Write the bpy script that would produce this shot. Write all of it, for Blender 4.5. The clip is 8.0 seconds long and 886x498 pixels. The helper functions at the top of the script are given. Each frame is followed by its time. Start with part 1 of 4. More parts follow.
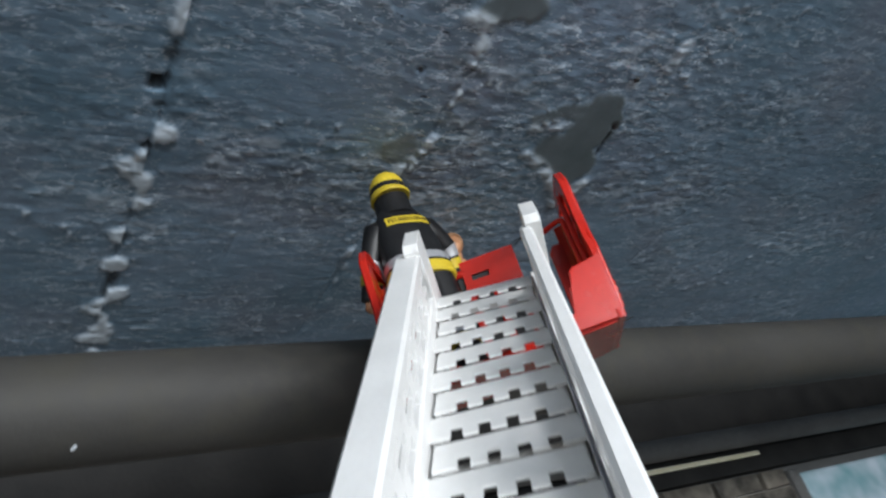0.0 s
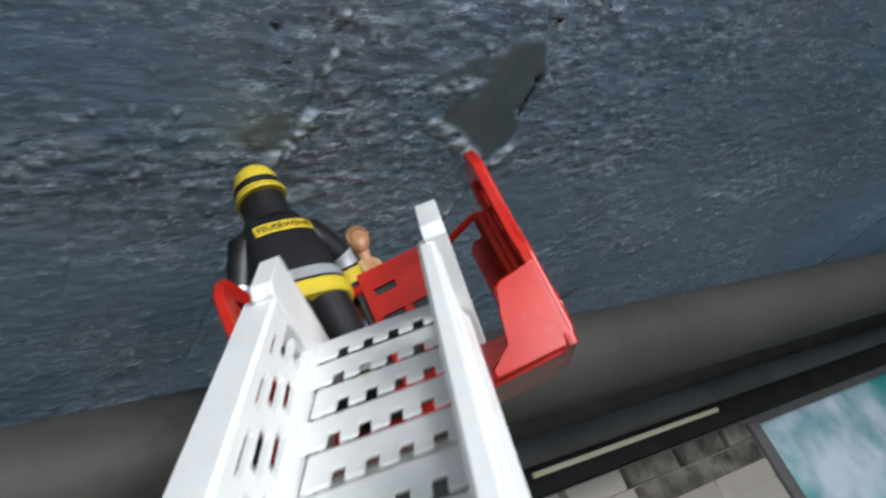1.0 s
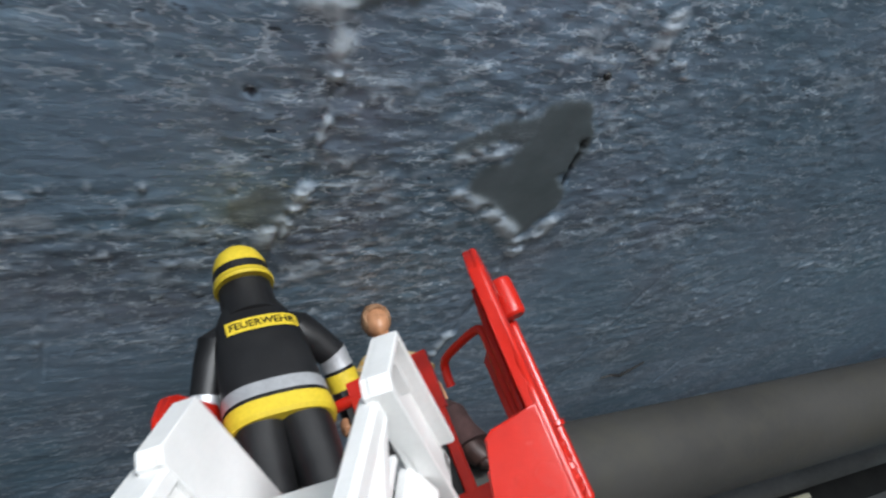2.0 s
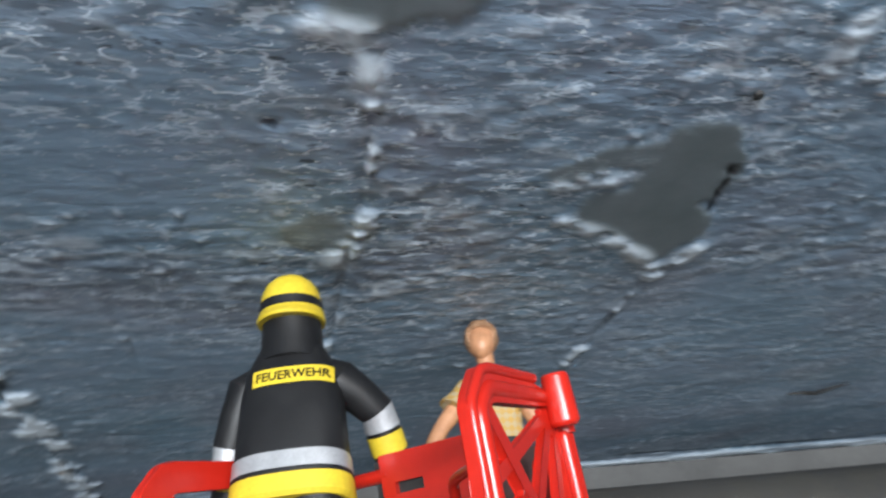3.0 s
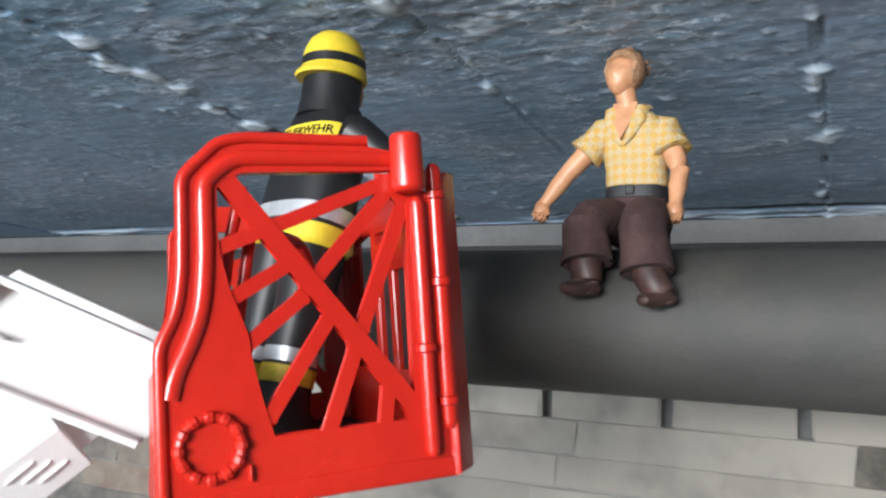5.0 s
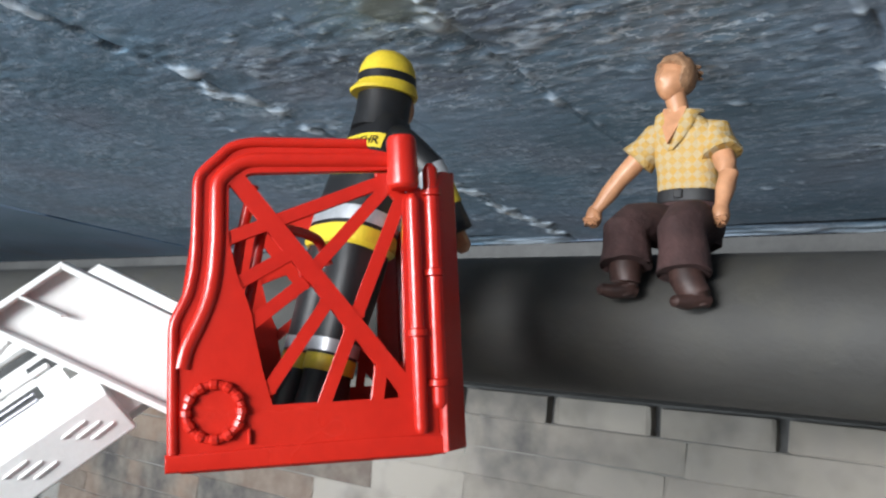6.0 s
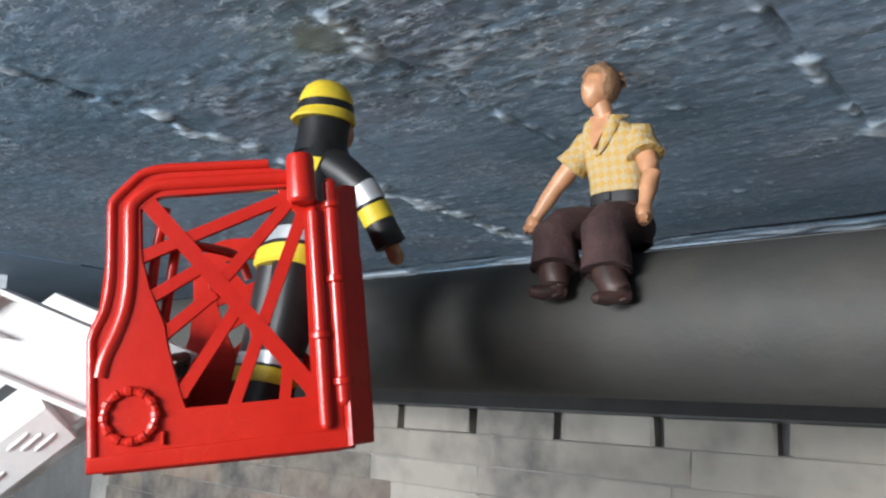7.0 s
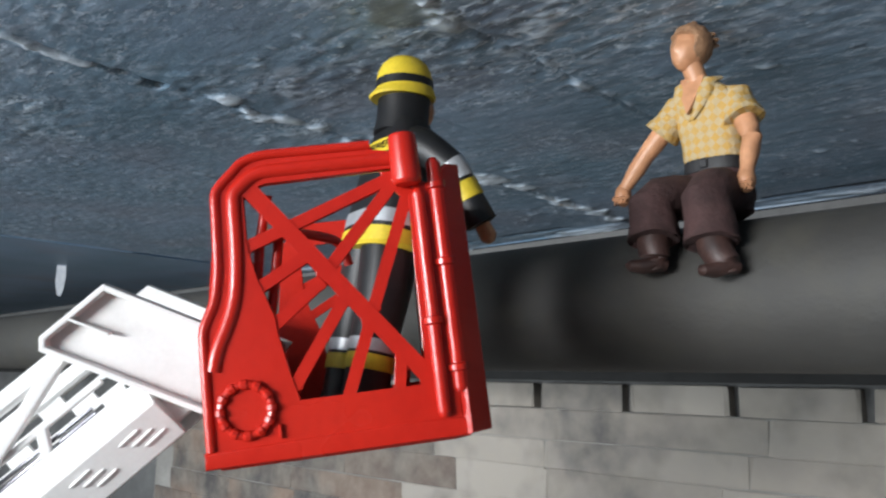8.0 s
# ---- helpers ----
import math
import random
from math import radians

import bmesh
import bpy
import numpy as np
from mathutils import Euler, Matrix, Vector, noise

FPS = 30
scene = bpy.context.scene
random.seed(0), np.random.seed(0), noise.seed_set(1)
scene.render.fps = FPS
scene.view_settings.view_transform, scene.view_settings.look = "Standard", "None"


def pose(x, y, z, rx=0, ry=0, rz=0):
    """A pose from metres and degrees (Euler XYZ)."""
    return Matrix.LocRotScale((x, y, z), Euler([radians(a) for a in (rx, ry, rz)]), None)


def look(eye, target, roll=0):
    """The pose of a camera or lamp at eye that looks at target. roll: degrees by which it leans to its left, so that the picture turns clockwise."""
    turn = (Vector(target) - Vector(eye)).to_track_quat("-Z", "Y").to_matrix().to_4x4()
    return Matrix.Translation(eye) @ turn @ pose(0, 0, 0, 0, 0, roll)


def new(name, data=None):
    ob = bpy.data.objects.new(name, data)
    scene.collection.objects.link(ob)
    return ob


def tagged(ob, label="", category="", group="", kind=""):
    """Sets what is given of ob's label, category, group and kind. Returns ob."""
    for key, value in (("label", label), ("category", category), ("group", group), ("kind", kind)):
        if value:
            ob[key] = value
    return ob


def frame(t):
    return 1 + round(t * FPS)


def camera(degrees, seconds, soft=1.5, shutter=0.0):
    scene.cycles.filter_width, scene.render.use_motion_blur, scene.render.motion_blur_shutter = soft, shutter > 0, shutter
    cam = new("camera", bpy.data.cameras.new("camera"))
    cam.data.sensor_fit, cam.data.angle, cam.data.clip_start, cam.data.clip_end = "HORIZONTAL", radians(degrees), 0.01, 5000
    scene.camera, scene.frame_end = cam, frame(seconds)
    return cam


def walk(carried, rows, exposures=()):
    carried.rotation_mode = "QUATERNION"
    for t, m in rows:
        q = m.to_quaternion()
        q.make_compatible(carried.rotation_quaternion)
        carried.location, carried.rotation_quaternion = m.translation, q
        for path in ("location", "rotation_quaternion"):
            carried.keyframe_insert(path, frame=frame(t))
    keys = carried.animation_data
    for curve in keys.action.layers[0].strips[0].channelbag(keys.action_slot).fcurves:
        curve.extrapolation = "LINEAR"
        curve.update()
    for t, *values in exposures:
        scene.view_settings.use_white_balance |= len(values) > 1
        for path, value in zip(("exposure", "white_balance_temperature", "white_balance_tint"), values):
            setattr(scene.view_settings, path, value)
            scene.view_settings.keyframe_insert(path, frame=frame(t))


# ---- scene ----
# ---- camera and walk ----
cam = camera(58.65, 8.0, soft=2.3, shutter=0.5)
PATH = [
    (0.0, 0.0841, -0.0404, 0.5829, -37.77, 29.22, -19.39),
    (0.5, 0.1060, -0.0226, 0.6077, -37.27, 29.30, -23.30),
    (1.0, 0.1374, -0.0041, 0.6266, -41.14, 24.71, -26.59),
    (1.5, 0.1660, -0.0003, 0.6529, -37.37, 27.51, -22.63),
    (1.7, 0.1712, 0.0023, 0.6494, -36.90, 29.45, -22.93),
    (2.8, 0.2315, 0.0111, 0.6879, -22.77, 28.41, -13.45),
    (3.0, 0.2422, 0.0038, 0.6944, -14.96, 27.58, -7.85),
    (3.5, 0.2746, 0.0026, 0.7006, -6.64, 23.24, 1.42),
    (4.0, 0.3126, 0.0068, 0.7004, 0.86, 15.15, 1.61),
    (4.5, 0.3421, 0.0177, 0.7049, 16.13, 10.26, 2.69),
    (5.0, 0.3727, 0.0295, 0.7024, 26.67, 8.55, 3.57),
    (5.2, 0.3805, 0.0300, 0.6990, 29.07, 8.52, 4.33),
    (6.3, 0.4168, 0.0422, 0.6964, 40.58, 10.22, 5.00),
    (6.5, 0.4250, 0.0447, 0.6955, 41.26, 10.75, 4.34),
    (7.0, 0.4366, 0.0508, 0.6914, 41.98, 11.58, 2.91),
    (7.5, 0.4217, 0.0489, 0.6924, 42.77, 10.66, 1.77),
    (8.0, 0.4205, 0.0446, 0.6935, 44.53, 9.55, 1.12),
]
walk(cam, [(t, pose(x, y, z, 90 + pitch, 0, yaw) @ pose(0, 0, 0, 0, 0, roll)) for t, x, y, z, yaw, pitch, roll in PATH],
     exposures=[(0.0, 0.27), (0.6, 0.47), (1.0, 0.40), (1.7, 0.47), (2.8, 0.92), (3.5, 1.07), (4.5, 1.16), (5.2, 1.15), (6.5, 0.95), (7.0, 1.03), (8.0, 0.78)])

# ---- light ----
world = bpy.data.worlds.new("world")
world.use_nodes = True
world.node_tree.nodes["Background"].inputs[0].default_value = (0.75, 0.85, 1.0, 1)
world.node_tree.nodes["Background"].inputs[1].default_value = 0.02
scene.world = world

lamp_data = bpy.data.lights.new("room_lamp", "AREA")
lamp_data.shape, lamp_data.size, lamp_data.size_y = "ELLIPSE", 0.50, 0.085
lamp_data.energy, lamp_data.color = 5.6, (0.98, 0.985, 1.0)
lamp = new("room_lamp", lamp_data)
lamp.matrix_world = look((0.30, -0.80, 0.755), (0.22, 0.2, 0.70))

# soft fill added from behind to brighten the ceiling; no known source
fill_data = bpy.data.lights.new("fill_light", "AREA")
fill_data.shape, fill_data.size, fill_data.size_y = "RECTANGLE", 1.55, 0.42
fill_data.energy, fill_data.color = 22.0, (0.86, 0.94, 1.0)
fill_light = new("fill_light", fill_data)
fill_light.matrix_world = look((-0.30, -1.86, 0.50), (-0.1, 0.0, 0.64))

CEIL = 0.799           # underside of the ceiling
WALL = 0.506           # face of the wall behind the pipe


# ---- materials ----
def nodes_of(name):
    m = bpy.data.materials.new(name)
    m.use_nodes = True
    nt = m.node_tree
    return m, nt, nt.nodes["Principled BSDF"]


def noise_node(nt, scale, detail=4.0, rough=0.6, stretch=(1, 1, 1)):
    tc = nt.nodes.new("ShaderNodeTexCoord")
    mp = nt.nodes.new("ShaderNodeMapping")
    mp.inputs["Scale"].default_value = stretch
    nt.links.new(tc.outputs["Object"], mp.inputs[0])
    n = nt.nodes.new("ShaderNodeTexNoise")
    n.inputs["Scale"].default_value, n.inputs["Detail"].default_value, n.inputs["Roughness"].default_value = scale, detail, rough
    nt.links.new(mp.outputs[0], n.inputs["Vector"])
    return n


def ramp(nt, socket, a, b, ca, cb):
    r = nt.nodes.new("ShaderNodeValToRGB")
    r.color_ramp.elements[0].position, r.color_ramp.elements[1].position = a, b
    r.color_ramp.elements[0].color, r.color_ramp.elements[1].color = (*ca, 1), (*cb, 1)
    nt.links.new(socket, r.inputs[0])
    return r


def mixed(nt, fac, a, b):
    m = nt.nodes.new("ShaderNodeMix")
    m.data_type = "RGBA"
    for sock, v in ((m.inputs[0], fac), (m.inputs[6], a), (m.inputs[7], b)):
        if isinstance(v, (tuple, list)):
            sock.default_value = (*v, 1)
        elif isinstance(v, float):
            sock.default_value = v
        else:
            nt.links.new(v, sock)
    return m.outputs[2]


def bumped(nt, bsdf, socket, strength, distance):
    b = nt.nodes.new("ShaderNodeBump")
    b.inputs["Strength"].default_value, b.inputs["Distance"].default_value = strength, distance
    nt.links.new(socket, b.inputs["Height"])
    nt.links.new(b.outputs[0], bsdf.inputs["Normal"])


def surface(name, dark, light, rough=0.5, scale=60.0, metal=0.0, bump=0.0, fine=900.0, coat=0.0, rough2=None, stretch=(1, 1, 1), grain=0.1):
    """Two tones mixed by stains at one scale and grain at another, with a fine relief."""
    m, nt, bsdf = nodes_of(name)
    big = noise_node(nt, scale, 3.0, 0.55, stretch)
    small = noise_node(nt, fine, 3.0, 0.6, stretch)
    c = ramp(nt, big.outputs[0], 0.32, 0.68, dark, light)
    fleck = ramp(nt, small.outputs[0], 0.3, 0.7, (1 - grain,) * 3, (1 + 0.7 * grain,) * 3)
    mul = nt.nodes.new("ShaderNodeMix")
    mul.data_type, mul.blend_type = "RGBA", "MULTIPLY"
    mul.inputs[0].default_value = 1.0
    nt.links.new(c.outputs[0], mul.inputs[6])
    nt.links.new(fleck.outputs[0], mul.inputs[7])
    nt.links.new(mul.outputs[2], bsdf.inputs["Base Color"])
    r = nt.nodes.new("ShaderNodeMapRange")
    r.inputs[3].default_value, r.inputs[4].default_value = rough, rough if rough2 is None else rough2
    nt.links.new(big.outputs[0], r.inputs[0])
    nt.links.new(r.outputs[0], bsdf.inputs["Roughness"])
    bsdf.inputs["Metallic"].default_value = metal
    bsdf.inputs["Coat Weight"].default_value = coat
    if bump:
        bumped(nt, bsdf, small.outputs[0], 0.6, bump)
    return m


RED = surface("red_plastic", (0.47, 0.015, 0.008), (0.54, 0.020, 0.010), 0.20, 40, rough2=0.31, bump=0.00010, fine=420, grain=0.05)
WHITE = surface("white_plastic", (0.78, 0.775, 0.76), (0.86, 0.855, 0.84), 0.34, 50, rough2=0.48, grain=0.03)
BLACK = surface("black_plastic", (0.007, 0.007, 0.008), (0.013, 0.013, 0.014), 0.40, 90, rough2=0.52, bump=0.00005)
YELLOW = surface("yellow_paint", (0.64, 0.47, 0.030), (0.74, 0.55, 0.040), 0.42, 90, rough2=0.55, bump=0.00003)
SILVER = surface("silver_paint", (0.50, 0.51, 0.53), (0.62, 0.63, 0.65), 0.34, 150, metal=0.55, rough2=0.5, bump=0.00006, fine=1500)
SKIN = surface("flesh_plastic", (0.47, 0.225, 0.115), (0.60, 0.30, 0.16), 0.45, 130, bump=0.0001, fine=500)
HAIR = surface("light_brown_hair", (0.24, 0.125, 0.065), (0.40, 0.225, 0.125), 0.55, 300, bump=0.0004, fine=900, stretch=(1, 2.5, 1), grain=0.25)
TROUSER = surface("brown_cloth", (0.038, 0.018, 0.017), (0.070, 0.033, 0.031), 0.85, 160, bump=0.0012, fine=300)
BELT = surface("dark_belt", (0.007, 0.007, 0.008), (0.017, 0.017, 0.019), 0.6, 150)
SHOE = surface("brown_shoe", (0.028, 0.014, 0.012), (0.066, 0.032, 0.026), 0.52, 220)
RUBBER = surface("dark_rubber", (0.012, 0.012, 0.012), (0.03, 0.03, 0.03), 0.6, 150)
BRASS = surface("brass", (0.90, 0.82, 0.56), (0.95, 0.90, 0.70), 0.22, 60, metal=0.0, rough2=0.45)
STEEL = surface("dark_steel", (0.16, 0.16, 0.18), (0.26, 0.26, 0.29), 0.28, 90, metal=0.9, rough2=0.4)
# near-black colour of the strip that imitates the pipe's shadow
SHADE_BLACK = surface("shade_strip_black", (0.008, 0.008, 0.008), (0.022, 0.021, 0.020), 0.75, 30, bump=0.0006, fine=300)
PLASTER = surface("grey_plaster", (0.10, 0.10, 0.099), (0.15, 0.15, 0.147), 0.85, 14, bump=0.0006, fine=260)
ROOM = surface("room_paint", (0.44, 0.43, 0.41), (0.54, 0.53, 0.51), 0.9, 5, bump=0.0005, fine=90)
FLOOR = surface("floor_boards", (0.10, 0.085, 0.07), (0.16, 0.135, 0.11), 0.6, 6, bump=0.0004, fine=70, stretch=(1, 6, 1))
FLAKE = surface("white_paint_flake", (0.58, 0.62, 0.68), (0.74, 0.78, 0.82), 0.7, 200, bump=0.0001)
BED = surface("pale_mortar", (0.20, 0.19, 0.175), (0.36, 0.345, 0.32), 0.95, 18, bump=0.0008, fine=400)


def shirt_material():
    m, nt, bsdf = nodes_of("yellow_checked_cloth")
    tc = nt.nodes.new("ShaderNodeTexCoord")
    mp = nt.nodes.new("ShaderNodeMapping")
    mp.inputs["Rotation"].default_value = (0, radians(45), 0)
    mp.inputs["Scale"].default_value = (1, 0.05, 1)
    nt.links.new(tc.outputs["Object"], mp.inputs[0])
    ck = nt.nodes.new("ShaderNodeTexChecker")
    ck.inputs["Scale"].default_value = 500
    ck.inputs["Color1"].default_value, ck.inputs["Color2"].default_value = (0.50, 0.30, 0.075, 1), (0.46, 0.355, 0.205, 1)
    nt.links.new(mp.outputs[0], ck.inputs["Vector"])
    stain = noise_node(nt, 260, 3.0)
    out = mixed(nt, ramp(nt, stain.outputs[0], 0.4, 0.7, (0, 0, 0), (0.5, 0.5, 0.5)).outputs[0], ck.outputs[0], (0.44, 0.32, 0.15))
    nt.links.new(out, bsdf.inputs["Base Color"])
    bsdf.inputs["Roughness"].default_value = 0.9
    bumped(nt, bsdf, noise_node(nt, 330, 4.0, 0.6).outputs[0], 0.8, 0.0012)
    return m


SHIRT = shirt_material()


def pipe_material():
    m, nt, bsdf = nodes_of("grey_pipe_paint")
    big = noise_node(nt, 9, 4.0, 0.6, (1, 2, 2))
    c = ramp(nt, big.outputs[0], 0.3, 0.7, (0.036, 0.0345, 0.032), (0.064, 0.061, 0.056))
    dirt = ramp(nt, noise_node(nt, 45, 6.0, 0.65).outputs[0], 0.46, 0.70, (0, 0, 0), (0.7, 0.7, 0.7))
    nt.links.new(mixed(nt, dirt.outputs[0], c.outputs[0], (0.060, 0.056, 0.044)), bsdf.inputs["Base Color"])
    bsdf.inputs["Roughness"].default_value = 0.68
    bumped(nt, bsdf, noise_node(nt, 300, 5.0, 0.65).outputs[0], 0.45, 0.0006)
    return m


PIPE = pipe_material()


def stone_material(name, lo, hi):
    m, nt, bsdf = nodes_of(name)
    info = nt.nodes.new("ShaderNodeObjectInfo")
    tone = ramp(nt, info.outputs["Random"], 0.0, 1.0, lo, hi)
    geo = nt.nodes.new("ShaderNodeNewGeometry")

    def patches(scale, detail, rough):
        n = nt.nodes.new("ShaderNodeTexNoise")
        n.inputs["Scale"].default_value, n.inputs["Detail"].default_value, n.inputs["Roughness"].default_value = scale, detail, rough
        nt.links.new(geo.outputs["Position"], n.inputs["Vector"])
        return n.outputs[0]

    smear = ramp(nt, patches(9, 4.0, 0.55), 0.50, 0.66, (0, 0, 0), (0.88, 0.88, 0.88))
    c = mixed(nt, smear.outputs[0], tone.outputs[0], (0.065, 0.064, 0.066))
    grain = ramp(nt, patches(55, 4.0, 0.6), 0.35, 0.75, (0, 0, 0), (0.45, 0.45, 0.45))
    nt.links.new(mixed(nt, grain.outputs[0], c, (0.38, 0.34, 0.28)), bsdf.inputs["Base Color"])
    bsdf.inputs["Roughness"].default_value = 0.9
    bumped(nt, bsdf, patches(90, 4.0, 0.6), 0.4, 0.0008)
    return m


STONE = stone_material("pale_stone", (0.25, 0.222, 0.196), (0.40, 0.366, 0.325))
# near-black tones for two patches of stones in the upper rows
STONE_BLACK = stone_material("near_black_stone", (0.016, 0.015, 0.014), (0.085, 0.074, 0.062))
STONE_DARK = stone_material("brown_grey_stone", (0.09, 0.087, 0.085), (0.25, 0.17, 0.125))


def ceiling_material():
    """Slate-blue paint on a rough coat; the 'coat' attribute holds white ridges, bare patches and white filler."""
    m, nt, bsdf = nodes_of("slate_blue_rough_coat")
    at = nt.nodes.new("ShaderNodeAttribute")
    at.attribute_name = "coat"
    sep = nt.nodes.new("ShaderNodeSeparateColor")
    nt.links.new(at.outputs["Color"], sep.inputs[0])
    big = noise_node(nt, 7, 5.0, 0.6, (1, 1.5, 1))
    base = ramp(nt, big.outputs[0], 0.35, 0.65, (0.170, 0.285, 0.390), (0.280, 0.385, 0.525))
    hue = ramp(nt, noise_node(nt, 16, 3.0, 0.5).outputs[0], 0.5, 0.72, (0, 0, 0), (0.55, 0.55, 0.55))
    c = mixed(nt, hue.outputs[0], base.outputs[0], (0.265, 0.265, 0.335))
    worn = ramp(nt, noise_node(nt, 48, 4.0, 0.6).outputs[0], 0.35, 0.68, (0.150, 0.190, 0.208), (0.205, 0.250, 0.280))
    c = mixed(nt, sep.outputs[1], c, worn.outputs[0])
    mask = ramp(nt, noise_node(nt, 26, 4.0, 0.6).outputs[0], 0.38, 0.58, (0.30, 0.30, 0.30), (1, 1, 1))

    def laid(c, socket, tone, much):
        """Lay a tone where the socket is high, on the rough coat alone."""
        out = socket
        for other in (sep.outputs[2], mask.outputs[0], much):
            by = nt.nodes.new("ShaderNodeMath")
            by.operation = "MULTIPLY"
            nt.links.new(out, by.inputs[0])
            if isinstance(other, float):
                by.inputs[1].default_value = other
            else:
                nt.links.new(other, by.inputs[1])
            out = by.outputs[0]
        return mixed(nt, out, c, tone)

    # broad pale and dark blotches, small dark pits
    for scale, lo, hi, tone, much in ((45, 0.50, 0.66, (0.36, 0.46, 0.58), 0.55), (75, 0.52, 0.66, (0.060, 0.095, 0.125), 0.45), (150, 0.57, 0.65, (0.44, 0.55, 0.68), 0.75), (170, 0.62, 0.68, (0.035, 0.050, 0.068), 0.9)):
        c = laid(c, ramp(nt, noise_node(nt, scale, 3.0, 0.55, (0.8, 1.9, 1)).outputs[0], lo, hi, (0, 0, 0), (1, 1, 1)).outputs[0], tone, much)
    # thin broken white crests, and crumbs
    for scale, width, gate, lo in ((42, 0.016, 95, 0.50), (80, 0.022, 130, 0.51), (120, 0.030, 150, 0.53)):
        n = noise_node(nt, scale, 3.0, 0.6, (0.7, 1.8, 1))
        off = nt.nodes.new("ShaderNodeMath")
        off.operation, off.inputs[1].default_value = "SUBTRACT", 0.5
        nt.links.new(n.outputs[0], off.inputs[0])
        far = nt.nodes.new("ShaderNodeMath")
        far.operation = "ABSOLUTE"
        nt.links.new(off.outputs[0], far.inputs[0])
        line = ramp(nt, far.outputs[0], width * 0.35, width, (1, 1, 1), (0, 0, 0))
        some = ramp(nt, noise_node(nt, gate, 2.0, 0.5, (0.8, 1.4, 1)).outputs[0], lo, lo + 0.07, (0, 0, 0), (1, 1, 1))
        both = nt.nodes.new("ShaderNodeMath")
        both.operation = "MULTIPLY"
        nt.links.new(line.outputs[0], both.inputs[0])
        nt.links.new(some.outputs[0], both.inputs[1])
        c = laid(c, both.outputs[0], (0.76, 0.88, 1.0), 0.95)
    c = laid(c, ramp(nt, noise_node(nt, 330, 2.0, 0.5, (1, 1.5, 1)).outputs[0], 0.66, 0.70, (0, 0, 0), (1, 1, 1)).outputs[0], (0.85, 0.94, 1.0), 1.0)
    sand = ramp(nt, noise_node(nt, 60, 2.0, 0.5).outputs[0], 0.64, 0.70, (0.78, 0.89, 1.0), (0.66, 0.62, 0.58))
    c = mixed(nt, sep.outputs[0], c, sand.outputs[0])
    c = mixed(nt, at.outputs["Alpha"], c, (0.012, 0.014, 0.018))
    nt.links.new(c, bsdf.inputs["Base Color"])
    r = nt.nodes.new("ShaderNodeMapRange")
    r.inputs[3].default_value, r.inputs[4].default_value = 0.46, 0.66
    nt.links.new(big.outputs[0], r.inputs[0])
    nt.links.new(r.outputs[0], bsdf.inputs["Roughness"])
    bumped(nt, bsdf, noise_node(nt, 95, 4.0, 0.58, (0.8, 1.9, 1)).outputs[0], 0.50, 0.0014)
    relief = nt.nodes.new("ShaderNodeMath")
    relief.operation, relief.inputs[1].default_value = "MULTIPLY", 0.45
    nt.links.new(sep.outputs[2], relief.inputs[0])
    nt.links.new(relief.outputs[0], bsdf.inputs["Normal"].links[0].from_node.inputs["Strength"])
    return m


SLATE = ceiling_material()


def mural_material():
    m, nt, bsdf = nodes_of("teal_and_white_mural_paint")
    n1 = noise_node(nt, 5.5, 4.0, 0.55)
    c = ramp(nt, n1.outputs[0], 0.44, 0.58, (0.02, 0.22, 0.25), (0.58, 0.66, 0.74))
    g = ramp(nt, noise_node(nt, 8, 3.0).outputs[0], 0.5, 0.7, (0, 0, 0), (0.8, 0.8, 0.8))
    nt.links.new(mixed(nt, g.outputs[0], c.outputs[0], (0.06, 0.36, 0.34)), bsdf.inputs["Base Color"])
    bsdf.inputs["Roughness"].default_value = 0.7
    return m


MURAL = mural_material()


# ---- mesh helpers ----
def thing(name, bm, mats, m=None, smooth=True):
    """Link a bmesh as one mesh object."""
    me = bpy.data.meshes.new(name)
    bm.normal_update()
    bm.to_mesh(me)
    bm.free()
    for mat in mats if isinstance(mats, (list, tuple)) else [mats]:
        me.materials.append(mat)
    if smooth:
        me.shade_smooth()
        me.set_sharp_from_angle(angle=radians(38))
    ob = new(name, me)
    if smooth:
        even = ob.modifiers.new("even_normals", "WEIGHTED_NORMAL")
        even.keep_sharp, even.weight = True, 80
    if m is not None:
        ob.matrix_world = m
    return ob


def part(name, bm, mats, parent, label="", m=None, smooth=True):
    ob = thing(name, bm, mats, None, smooth)
    ob.parent = parent
    if m is not None:
        ob.matrix_basis = m
    return tagged(ob, label) if label else ob


def holder(name, m):
    ob = new(name)
    ob.empty_display_size = 0.01
    ob.matrix_world = m
    return ob


def add_box(bm, lo, hi, bevel=0.0, m=None, mat=0, segs=1):
    """A box between two corners, with bevelled edges."""
    lo, hi = Vector(lo), Vector(hi)
    old = set(bm.faces)
    made = bmesh.ops.create_cube(bm, size=1.0)["verts"]
    bmesh.ops.transform(bm, matrix=Matrix.Translation((lo + hi) / 2) @ Matrix.Diagonal((*(hi - lo), 1)), verts=made)
    if bevel:
        edges = list({e for v in made for e in v.link_edges})
        bmesh.ops.bevel(bm, geom=edges, offset=bevel, segments=segs, profile=0.5, affect="EDGES", clamp_overlap=True)
    faces = set(bm.faces) - old
    made = list({v for f in faces for v in f.verts})
    if m is not None:
        bmesh.ops.transform(bm, matrix=m, verts=made)
    for f in faces:
        f.material_index = mat
    return made


